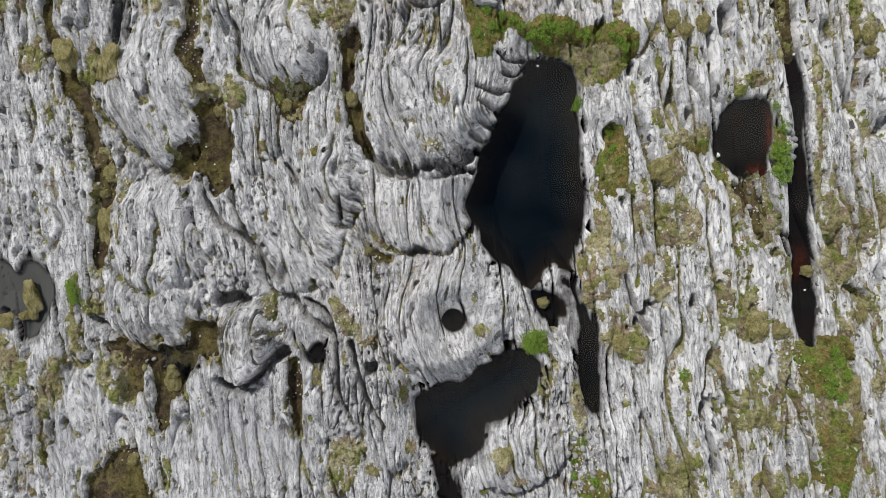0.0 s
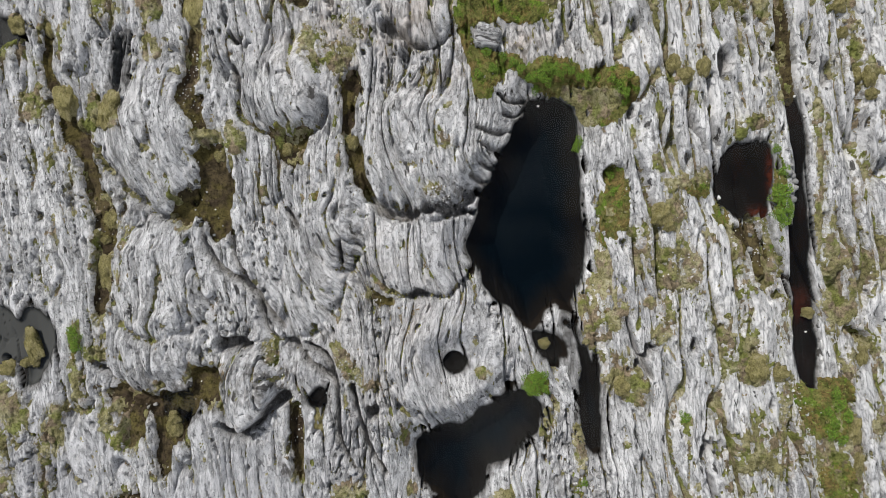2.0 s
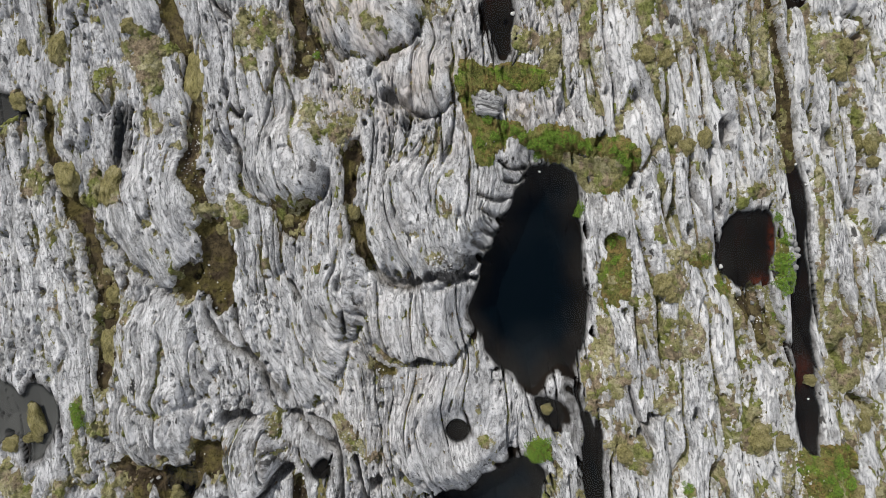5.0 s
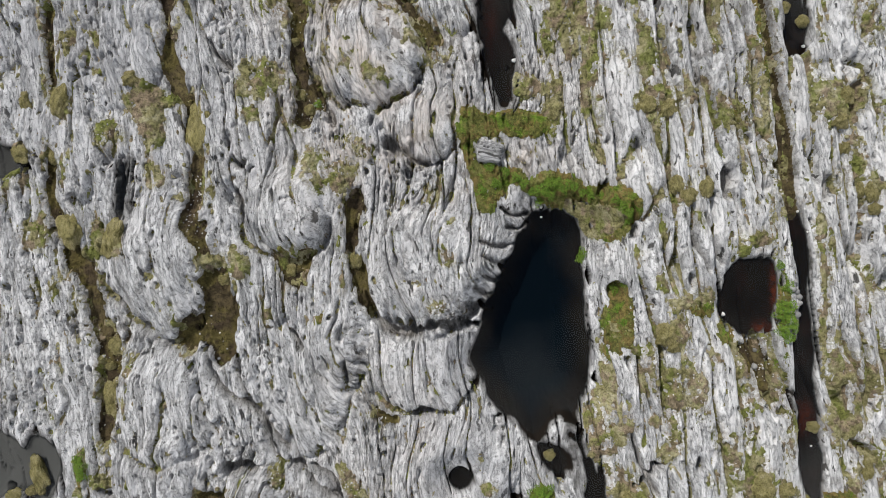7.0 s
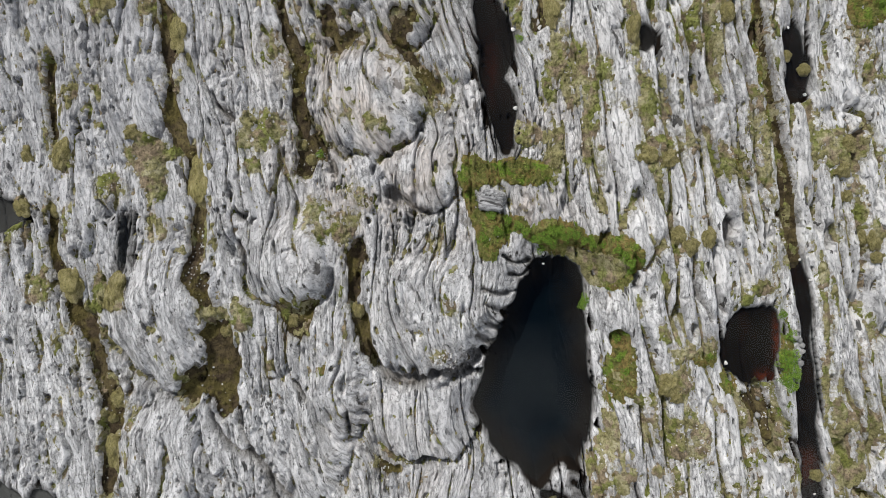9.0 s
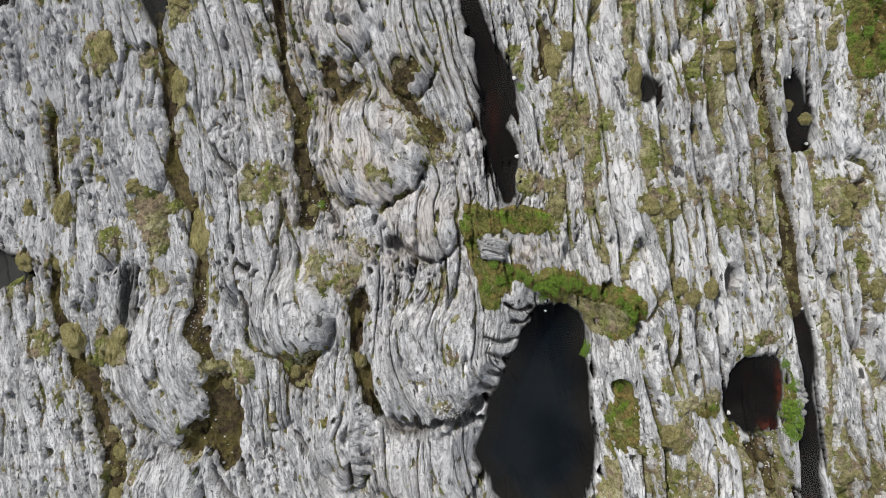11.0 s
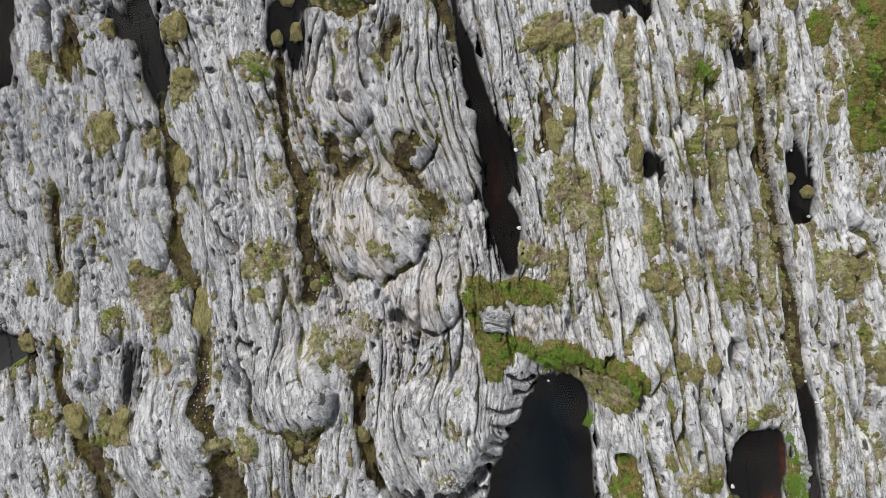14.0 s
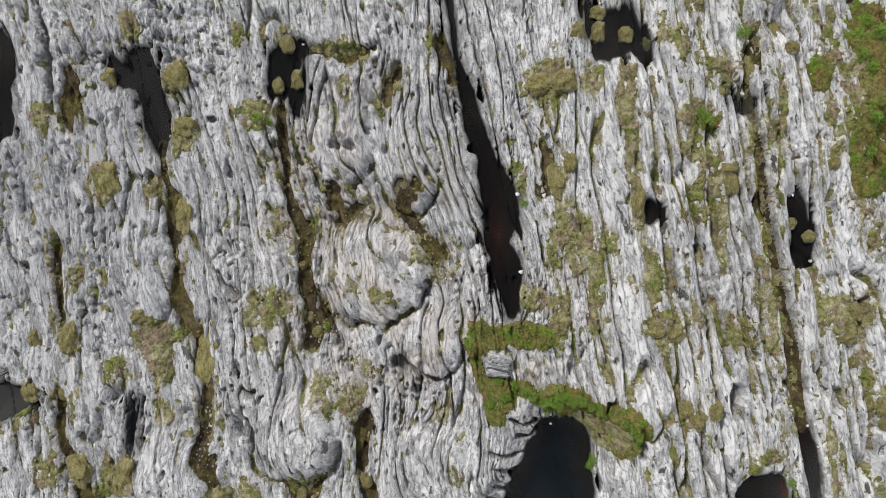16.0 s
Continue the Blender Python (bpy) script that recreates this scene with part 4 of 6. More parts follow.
def tufts(spots, material, parent, label):
    """Small domed cushions."""
    n, ring = len(spots), np.arange(7) * 2 * np.pi / 7
    size = grower.uniform(0.025, 0.075, n)[:, None] * grower.uniform(0.75, 1.2, (n, 7))
    low = spots[:, None] + np.stack([np.cos(ring) * size, np.sin(ring) * size, np.full((n, 7), -0.02)], -1)
    mid = spots[:, None] + np.stack([np.cos(ring + 0.4) * size * 0.72, np.sin(ring + 0.4) * size * 0.72, 0.55 * size], -1)
    top = (spots + np.stack([0 * size[:, 0], 0 * size[:, 0], 0.8 * size.mean(1)], 1))[:, None]
    k, j = np.arange(7), (np.arange(7) + 1) % 7
    shape = np.concatenate([np.stack([k, j, k + 7], 1), np.stack([j, j + 7, k + 7], 1), np.stack([k + 7, j + 7, 0 * k + 14], 1)])
    loose_mesh("moss_cover", np.concatenate([low, mid, top], 1).reshape(-1, 3), (shape[None] + 15 * np.arange(n)[:, None, None]).reshape(-1, 3), material, parent, label)


def lay(name, thick, base, material, label, category, piece_name, piece_label, grown, density, grown_material, grown_label, least=260):
    """A soft layer on the rock where it has thickness: each large patch a thing with what grows on it, the crumbs joined."""
    global TOP
    keep = thick > -0.012
    top = np.where(thick > 0.015, np.maximum(zi, base), base) + np.clip(thick, -0.03, 0.2)
    TOP = np.where(thick > 0, np.maximum(TOP, top), TOP)
    mark, count = clusters(keep, least)
    order = np.argsort(mark.ravel(), kind="stable")
    ends = np.searchsorted(mark.ravel()[order], np.arange(1, count + 2))
    bare = clump_field < 0
    for number in range(1, count + 1):
        piece = tagged(sheet(piece_name, xs, ys, top, material, mark == number), piece_label, category, piece_name.replace("_", " ") + "es")
        cells = order[ends[number - 1]:ends[number]]
        cells = cells[(thick.ravel()[cells] > 0.01) & ~bare.ravel()[cells]]
        if len(cells) < 12:
            continue
        cells = grower.choice(cells, max(6, int(len(cells) * 0.001 * density)))
        spots = np.stack([xi.ravel()[cells], yi.ravel()[cells], top.ravel()[cells] - 0.005], 1)
        spots[:, :2] += grower.uniform(-0.015, 0.015, (len(cells), 2))
        grown(spots, grown_material, piece, grown_label)
    tagged(sheet(name, xs, ys, top, material, keep & (mark == 0)), label, category, kind="stuff")


clump_field = 0.25 + fbm(xi * 2.6, yi * 2.2, 3, 131)

# peat on the floors of the clefts
peat = PEAT_Z[INNER]
lay("peat", np.where(peat > -5, np.clip(peat - zi, -0.03, 0.1), -0.03), np.maximum(zi, -5), PEAT, "dark brown wet peat in small rock clefts", "peat", "peat_patch", "bed of dark brown wet peat in a rock cleft", tufts, 9, BOG, "olive moss tufts on the peat")


def patches(field, rows):
    """Raises a growth's chance inside ellipses (x, y, rx, ry, strength)."""
    for cx, cy, rx, ry, k in rows:
        r = ((xi - cx) / rx) ** 2 + ((yi - cy) / ry) ** 2
        np.maximum(field, k * np.exp(-0.8 * r * r), out=field)
    return field


def closed_patch(field, points, k):
    line = rounded(points)
    w = window(line[:, 0].min() - 0.5, line[:, 0].max() + 0.5, line[:, 1].min() - 0.5, line[:, 1].max() + 0.5)
    v = (slice(max(w[0].start - 50, 0), max(w[0].stop - 50, 0)), slice(max(w[1].start - 50, 0), max(w[1].stop - 50, 0)))
    d = inside_of(line, (slice(v[0].start + 50, min(v[0].stop, len(ys)) + 50), slice(v[1].start + 50, min(v[1].stop, len(xs)) + 50)))
    field[v] = np.maximum(field[v], k * (1 - ease(-0.12, 0.25, d)))


lump = fbm(xi * 3.2, yi * 2.4, 4, 101)
along = ease(3.0, 6.0, xi)
patchy = (0.6 + 0.35 * along) * fbm(si * 1.7, yi * 0.5, 4, 105) + (0.7 - 0.25 * along) * fbm(xi * 2.4, yi * 2.0, 4, 109)
dry = 1 - UNDER[INNER]

# olive moss: scattered on the broad ribs, dense in its beds
moss = 0.15 + 0.20 * ease(4.5, 7.5, xi + 0.12 * (yi - 4)) + 0.07 * ease(-8, -11, xi)
fringe = box_blur((PEAT_Z[INNER] > -5).astype(float), 7)
moss = moss + 0.9 * np.clip(fringe, 0, 0.5) * (1 - 0.8 * ease(0.5, 0.85, fringe))
scatter = moss + 0.16 * np.clip(RUST[INNER], 0, 1)
moss = np.zeros_like(zi)
patches(moss, [(-12.27, 5.44, 0.46, 0.50, 0.9), (-11.62, 3.83, 0.18, 0.44, 0.8), (-10.54, 4.90, 0.39, 0.32, 0.9), (-12.74, -4.01, 0.25, 1.06, 1.0), (-11.49, -4.37, 0.28, 0.88, 1.0), (-12.40, -4.02, 0.18, 0.46, 0.9), (-10.33, -5.42, 0.53, 0.88, 0.35),
                (-6.96, 4.59, 0.42, 0.32, 1.0), (-6.09, 4.41, 0.32, 0.46, 1.0), (-10.13, 2.56, 0.42, 0.35, 1.0), (-10.23, -2.06, 0.53, 0.32, 1.0), (-10.90, -1.46, 0.25, 0.60, 0.8), (-9.49, -3.53, 0.53, 0.46, 1.0), (-3.00, 7.19, 0.60, 0.74, 0.75)])
patches(moss, [(-5.03, -2.02, 0.28, 0.46, 1.0), (-2.78, -3.10, 0.21, 1.06, 0.85), (-2.25, -3.11, 0.53, 0.42, 0.6), (-0.98, -4.76, 0.21, 0.71, 0.75), (-2.62, -6.70, 0.46, 0.46, 0.9), (-2.97, -7.59, 0.28, 0.71, 0.7), (1.63, -2.95, 0.28, 0.25, 1.0), (1.35, -1.84, 0.14, 0.25, 0.9), (2.31, -7.20, 0.35, 0.46, 1.0),
                (2.89, -7.99, 0.35, 0.21, 0.8), (3.64, -4.79, 0.25, 0.78, 0.75), (4.01, -4.41, 0.18, 0.71, 0.6), (0.34, 4.52, 0.35, 0.28, 0.7), (-0.03, 2.94, 0.39, 0.42, 0.6), (-0.31, 6.69, 0.25, 0.71, 0.6), (-5.38, 2.81, 0.18, 0.35, 0.9)])
patches(moss, [(5.81, 2.43, 0.28, 0.60, 1.0), (5.65, -0.82, 0.53, 1.06, 0.75), (5.18, -2.51, 0.39, 1.59, 0.7), (6.88, 3.76, 0.25, 0.64, 0.9), (8.11, 3.25, 0.64, 0.46, 1.0), (7.38, 6.55, 0.71, 0.60, 0.7), (6.98, 2.11, 0.42, 0.50, 0.85), (7.24, 0.97, 1.06, 0.71, 0.6), (10.21, 5.08, 0.60, 0.28, 0.9),
                (6.79, -0.61, 0.25, 0.28, 0.95), (6.09, -3.19, 0.46, 0.39, 0.95), (9.80, -2.38, 0.53, 0.81, 1.0), (10.58, -2.76, 0.46, 0.39, 0.9), (7.55, -7.57, 0.71, 0.88, 1.0), (10.97, -5.45, 1.24, 1.06, 0.72), (12.97, -5.35, 1.24, 1.95, 0.85)])
patches(moss, [(12.76, 0.46, 0.27, 2.30, 0.95), (13.71, 0.10, 0.60, 1.06, 0.95), (12.29, 2.81, 0.16, 2.12, 0.95), (12.21, 5.52, 0.21, 0.88, 0.9), (13.79, 6.61, 0.42, 0.64, 0.75), (13.67, 2.82, 0.28, 0.71, 0.7), (13.29, 4.81, 0.21, 0.71, 0.6), (9.42, -6.62, 1.06, 0.71, 0.6), (14.41, 0.83, 0.35, 0.71, 0.95), (13.35, -2.81, 0.25, 1.06, 0.8)])
patches(moss, [(-12.13, 5.47, 0.60, 0.53, 0.95), (-10.30, 5.39, 0.25, 0.71, 0.9), (-10.27, 14.11, 0.50, 0.71, 1.0), (-8.75, 14.07, 0.35, 0.46, 0.9), (-7.88, 15.61, 0.60, 0.53, 1.0), (-7.92, 17.43, 0.39, 0.53, 1.0), (-9.28, 18.88, 0.32, 0.60, 1.0), (-6.17, 18.77, 0.21, 0.53, 0.8), (-5.80, 16.25, 0.64, 0.42, 0.8), (-3.10, 18.43, 0.88, 0.28, 1.0),
                (-5.52, 14.87, 0.25, 0.60, 0.7), (-5.30, 12.79, 0.53, 1.06, 0.55), (-5.36, 10.32, 0.88, 0.71, 0.9), (-5.89, 9.12, 0.42, 0.35, 0.7), (-4.65, 18.65, 0.42, 0.53, 0.9), (-5.50, 18.80, 0.18, 0.42, 0.7), (-10.06, 8.62, 0.71, 0.28, 0.6)])
patches(moss, [(-8.85, 9.78, 0.35, 0.35, 0.95), (-8.62, 8.74, 0.39, 0.88, 1.0), (-9.89, 8.44, 0.53, 0.60, 0.85), (-11.29, 9.32, 0.39, 0.39, 0.9), (-12.60, 8.02, 0.32, 0.32, 1.0), (-8.65, 7.37, 0.28, 0.35, 0.9), (-3.90, 7.41, 0.60, 0.88, 0.75), (-2.31, 8.02, 0.42, 0.60, 0.6), (0.02, 6.79, 0.21, 0.71, 0.7), (-1.07, 13.79, 0.46, 0.53, 0.9),
                (-2.95, 17.06, 0.25, 0.53, 0.8), (-1.52, 17.45, 0.42, 0.53, 0.8), (-0.58, 11.95, 0.42, 0.71, 0.8), (-1.88, 10.44, 0.53, 0.25, 0.7), (-2.75, 13.71, 0.25, 0.21, 0.6)])
patches(moss, [(3.78, 9.62, 0.35, 1.24, 0.8), (4.05, 12.91, 0.25, 1.06, 0.75), (4.92, 11.09, 0.21, 1.95, 0.75), (5.14, 8.95, 0.18, 1.06, 0.7), (3.55, 17.26, 0.88, 0.60, 1.0), (3.80, 14.17, 0.42, 0.88, 0.7), (3.54, 16.19, 0.35, 0.53, 0.7), (5.94, 15.07, 0.25, 2.12, 0.9), (6.53, 10.72, 0.35, 1.24, 0.6), (6.86, 9.49, 0.88, 0.42, 0.95),
                (7.86, 12.78, 0.81, 0.42, 0.9), (8.13, 9.62, 0.71, 0.53, 0.8), (8.46, 14.17, 0.60, 0.88, 0.8), (9.07, 9.22, 0.71, 0.39, 0.95), (9.98, 10.24, 0.35, 1.59, 0.85), (7.31, 6.51, 0.88, 0.35, 0.75)])
patches(moss, [(8.39, 17.35, 0.71, 0.88, 0.6), (10.15, 18.45, 0.28, 0.53, 0.8), (10.63, 15.38, 0.21, 1.42, 0.7), (12.44, 17.67, 0.71, 0.88, 0.6), (12.84, 15.84, 0.53, 1.24, 0.55), (12.55, 9.79, 0.60, 0.42, 0.95), (13.25, 9.41, 0.46, 0.71, 0.85), (12.86, 6.88, 0.32, 0.71, 0.7), (13.74, 11.92, 0.35, 0.88, 0.7), (6.75, 18.37, 0.60, 0.71, 0.5), (9.61, 8.13, 0.53, 1.24, 0.6)])
patches(moss, [(5.62, 0.46, 0.21, 0.60, 0.9), (6.43, 1.60, 0.39, 0.39, 0.8), (5.73, -1.09, 0.53, 0.60, 0.9), (5.36, -2.78, 0.35, 1.06, 0.8), (9.14, -2.02, 0.42, 1.24, 0.8), (11.27, -3.85, 0.42, 1.24, 0.85), (10.19, -5.27, 1.59, 0.46, 0.85), (12.97, -6.35, 1.06, 0.99, 0.9), (11.26, -7.61, 1.06, 0.46, 0.85),
                (10.29, 0.01, 0.78, 0.32, 0.85), (10.95, 0.55, 0.39, 0.60, 0.8), (12.46, 3.18, 0.14, 1.17, 0.8), (12.76, 0.83, 0.23, 1.06, 0.9), (14.40, -4.83, 0.35, 0.60, 0.85), (6.76, 0.71, 0.81, 0.46, 0.75), (8.68, -3.78, 0.18, 0.71, 0.7)])
patches(moss, [(-7.21, 6.83, 0.14, 0.71, 0.8), (-7.29, 5.79, 0.11, 1.06, 0.7), (-10.82, -3.00, 0.32, 0.88, 0.75), (-8.98, -3.70, 0.35, 0.71, 0.7), (-11.83, -6.25, 0.25, 0.60, 0.8), (-12.92, -6.07, 0.25, 0.71, 0.8), (-8.23, -7.17, 0.25, 0.60, 0.8), (-10.06, -0.95, 0.18, 0.71, 0.6), (-6.30, 4.79, 0.21, 0.35, 0.8), (-1.39, -1.00, 0.35, 0.28, 0.5),
                (-4.01, -7.17, 0.21, 0.71, 0.6), (-1.92, -7.30, 0.53, 0.25, 0.5), (-12.70, 7.05, 0.53, 0.42, 0.6), (-8.52, 7.03, 0.42, 0.25, 0.6)])
patches(moss, [(5.84, 16.29, 0.18, 2.12, 1.0), (7.57, 18.13, 0.32, 0.78, 0.95), (8.95, 17.27, 0.46, 0.57, 0.9), (7.65, 14.97, 0.67, 0.67, 0.9), (10.85, 15.91, 0.16, 1.95, 0.9), (12.24, 15.78, 0.21, 0.46, 0.9), (4.66, 11.99, 0.14, 1.06, 1.0), (5.16, 11.99, 0.25, 0.39, 1.0), (6.07, 13.16, 0.16, 1.06, 1.0), (6.71, 10.71, 0.53, 0.71, 0.95),
                (8.06, 13.30, 0.53, 0.23, 1.0), (8.69, 12.41, 0.27, 1.06, 1.0), (10.27, 10.23, 0.39, 1.24, 1.0), (12.47, 9.25, 0.35, 0.42, 1.0), (4.76, 10.01, 0.21, 1.24, 0.9)])
closed_patch(moss, [(-10.19, -3.55), (-9.57, -3.56), (-9.28, -4.37), (-9.59, -5.0), (-10.03, -4.54)], 0.92)
closed_patch(moss, [(5.08, -1.08), (5.63, -1.18), (5.72, -1.81), (5.26, -1.99), (4.99, -1.63)], 0.92)
closed_patch(moss, [(6.12, -2.21), (6.41, -2.3), (6.35, -3.11), (6.12, -3.11)], 0.92)
closed_patch(moss, [(-3.26, -1.85), (-2.9, -2.04), (-2.45, -2.68), (-2.36, -3.14), (-2.73, -3.04), (-3.12, -2.49)], 0.92)
closed_patch(moss, [(-5.22, -1.73), (-4.91, -1.73), (-4.86, -2.18), (-5.08, -2.24)], 0.92)
closed_patch(moss, [(3.6, -4.29), (3.97, -4.29), (4.07, -4.85), (3.79, -5.32), (3.51, -5.04)], 0.92)
closed_patch(moss, [(4.62, -4.86), (5.0, -4.86), (5.03, -6.17), (4.72, -6.17)], 0.92)
closed_patch(moss, [(6.77, -1.39), (7.16, -1.42), (7.09, -1.92), (6.86, -1.89)], 0.92)
closed_patch(moss, [(3.29, 17.29), (4.08, 17.36), (3.97, 16.41), (3.27, 16.51)], 0.84)
closed_patch(moss, [(4.52, 17.53), (5.13, 17.34), (5.03, 16.74), (4.5, 16.66)], 0.84)
closed_patch(moss, [(5.67, 17.68), (6.1, 17.59), (5.93, 16.11), (5.92, 15.41), (6.11, 14.0), (6.27, 12.95), (6.16, 12.25), (5.9, 12.26), (5.88, 13.66), (5.7, 15.41), (5.46, 16.12)], 0.84)
closed_patch(moss, [(8.4, 17.64), (9.28, 17.53), (9.26, 16.57), (8.73, 16.58), (8.38, 16.94)], 0.84)
closed_patch(moss, [(7.48, 16.08), (8.1, 16.33), (8.72, 16.05), (8.79, 15.53), (7.99, 15.37), (7.71, 14.5), (7.37, 14.85), (7.2, 15.38)], 0.84)
closed_patch(moss, [(8.15, 14.14), (8.5, 13.96), (8.74, 12.9), (8.91, 12.72), (8.64, 12.37), (8.88, 11.14), (8.61, 10.97), (8.28, 12.21), (7.67, 12.75), (7.33, 13.28)], 0.84)
closed_patch(moss, [(10.23, 16.38), (10.75, 16.19), (10.9, 14.43), (10.62, 13.91), (10.29, 15.32)], 0.84)
closed_patch(moss, [(3.63, 13.01), (3.89, 13.0), (3.85, 11.08), (3.41, 11.09)], 0.84)
closed_patch(moss, [(4.24, 12.82), (4.59, 12.64), (4.55, 11.06), (4.12, 11.07)], 0.84)
closed_patch(moss, [(4.85, 12.28), (5.29, 12.36), (5.37, 12.01), (4.92, 11.75)], 0.84)
closed_patch(moss, [(12.47, 17.56), (13.62, 17.37), (13.5, 15.96), (12.79, 16.15)], 0.84)
closed_patch(moss, [(-8.33, 17.59), (-7.81, 17.83), (-7.66, 16.97), (-8.18, 16.81), (-8.42, 17.24)], 0.84)
closed_patch(moss, [(-8.03, 15.85), (-7.34, 15.84), (-7.53, 15.15), (-8.14, 14.99)], 0.84)
closed_patch(moss, [(-10.55, 14.69), (-9.86, 14.76), (-9.97, 14.08), (-10.4, 13.91)], 0.84)
closed_patch(moss, [(-8.43, 13.78), (-7.74, 13.6), (-7.85, 12.91), (-7.6, 12.55), (-7.94, 12.56), (-8.27, 13.09)], 0.84)
closed_patch(moss, [(-12.21, 16.62), (-11.78, 16.61), (-11.89, 15.75), (-12.23, 16.1)], 0.84)
closed_patch(moss, [(-11.41, 11.6), (-10.98, 11.59), (-11.25, 10.9)], 0.84)
closed_patch(moss, [(-10.46, 11.58), (-10.12, 11.4), (-10.22, 11.05)], 0.84)
closed_patch(moss, [(-6.29, 16.51), (-5.25, 16.66), (-5.1, 15.8), (-5.96, 15.81)], 0.84)
closed_patch(moss, [(-2.3, 10.7), (-2.03, 10.78), (-1.87, 10.33), (-1.42, 10.41), (-1.43, 10.24), (-2.22, 10.25)], 0.84)
closed_patch(moss, [(-0.51, 11.71), (0.18, 11.34), (0.35, 10.99), (-0.35, 10.92)], 0.84)
closed_patch(moss, [(1.69, 15.36), (1.94, 14.66), (2.73, 14.64), (2.71, 13.76), (2.44, 13.59), (2.1, 14.12)], 0.84)
closed_patch(moss, [(2.55, 10.58), (3.0, 10.57), (3.61, 10.2), (3.6, 9.85), (2.63, 9.87)], 0.84)
closed_patch(moss, [(4.85, 8.25), (5.11, 8.07), (5.27, 7.54), (5.01, 7.54)], 0.84)
closed_patch(moss, [(6.46, 9.61), (6.9, 9.6), (6.98, 8.9), (6.53, 8.82)], 0.84)
closed_patch(moss, [(8.66, 9.21), (10.35, 9.17), (10.51, 8.46), (9.62, 8.31), (8.74, 8.68)], 0.84)
closed_patch(moss, [(12.85, 9.99), (13.48, 10.15), (13.56, 9.62), (13.01, 8.75), (12.66, 9.11)], 0.84)
closed_patch(moss, [(-9.22, 9.82), (-8.19, 9.79), (-7.85, 9.44), (-8.37, 9.27), (-8.56, 8.59), (-8.98, 8.94)], 0.84)
closed_patch(moss, [(-6.09, 10.61), (-5.41, 10.42), (-5.42, 9.72), (-6.12, 9.74)], 0.84)
closed_patch(moss, [(-9.4, 9.65), (-9.02, 9.64), (-9.04, 8.94), (-9.32, 9.12)], 0.84)
closed_patch(moss, [(-12.19, 7.98), (-12.54, 7.82), (-13.06, 7.31), (-12.55, 7.3)], 0.84)
closed_patch(moss, [(6.98, 2.49), (7.69, 2.49), (7.52, 1.69), (6.98, 1.87)], 0.84)
closed_patch(moss, [(6.45, 1.16), (8.06, 0.98), (8.24, 0.1), (7.35, -0.26), (6.63, 0.27)], 0.84)
closed_patch(moss, [(12.73, 0.81), (13.81, 1.17), (13.91, -0.26), (13.11, -1.51), (12.74, -0.44)], 0.84)
closed_patch(moss, [(9.51, -2.04), (10.41, -2.22), (10.33, -3.12), (9.52, -2.94)], 0.84)
closed_patch(moss, [(10.97, -4.55), (11.7, -4.56), (11.52, -5.63), (10.98, -5.63)], 0.84)
closed_patch(moss, [(10.09, -7.43), (11.18, -7.43), (11.18, -8.19), (10.19, -8.18)], 0.84)
closed_patch(moss, [(7.21, -6.87), (8.29, -6.7), (8.39, -8.17), (7.31, -8.17)], 0.84)
closed_patch(moss, [(5.21, 0.09), (5.74, 0.09), (5.66, -0.97), (5.03, -1.33), (4.77, -0.79)], 0.84)
closed_patch(moss, [(5.93, -2.93), (6.65, -2.75), (6.65, -3.83), (6.21, -3.82)], 0.84)
closed_patch(moss, [(9.17, -4.73), (10.26, -4.91), (10.17, -5.63), (9.27, -5.98)], 0.84)
closed_patch(moss, [(6.78, 5.58), (7.05, 5.58), (7.14, 4.88), (6.88, 5.05)], 0.84)
closed_patch(moss, [(-3.21, -6.45), (-2.3, -6.45), (-2.66, -7.91), (-3.21, -8.09)], 0.84)
closed_patch(moss, [(-4.98, 4.95), (-4.08, 4.77), (-4.35, 3.87), (-4.8, 3.87)], 0.84)
closed_patch(moss, [(-3.02, -1.9), (-2.75, -2.45), (-2.29, -3.17), (-2.57, -3.17), (-3.02, -2.44)], 0.84)
closed_patch(moss, [(-13.17, -3.18), (-12.86, -3.36), (-12.94, -6.12), (-13.2, -6.29)], 0.84)
closed_patch(moss, [(-11.81, -3.7), (-11.27, -3.7), (-11.65, -5.17), (-11.99, -5.26)], 0.84)
closed_patch(moss, [(-11.39, 5.98), (-10.97, 5.89), (-10.89, 5.3), (-11.31, 5.3)], 0.84)
closed_patch(moss, [(-9.95, 5.64), (-9.53, 5.65), (-9.5, 4.88), (-9.91, 4.88)], 0.84)
closed_patch(moss, [(-12.66, 5.8), (-12.16, 5.63), (-11.91, 5.12), (-12.41, 5.29)], 0.84)
closed_patch(moss, [(-10.41, 1.63), (-9.9, 1.46), (-9.99, -0.26), (-10.33, 0.08)], 0.84)
mound = np.zeros_like(zi)                                   # a swelling cushion over the head of the pool
closed_patch(mound, [(4.2, 6.9), (4.9, 6.65), (5.6, 6.55), (6.0, 6.2), (6.0, 5.8), (5.6, 5.4), (5.0, 5.7), (4.4, 6.1)], 1.0)
heart = np.zeros_like(zi)
closed_patch(heart, [(4.35, 6.42), (5.0, 6.25), (5.75, 6.05), (5.85, 5.6), (5.3, 5.2), (4.85, 5.5), (4.4, 5.95)], 1.0)
np.maximum(moss, 1.1 * heart, out=moss)
patches(moss, [(10.95, 8.9, 0.25, 1.0, 0.8), (11.2, 7.2, 0.28, 0.9, 0.8)])
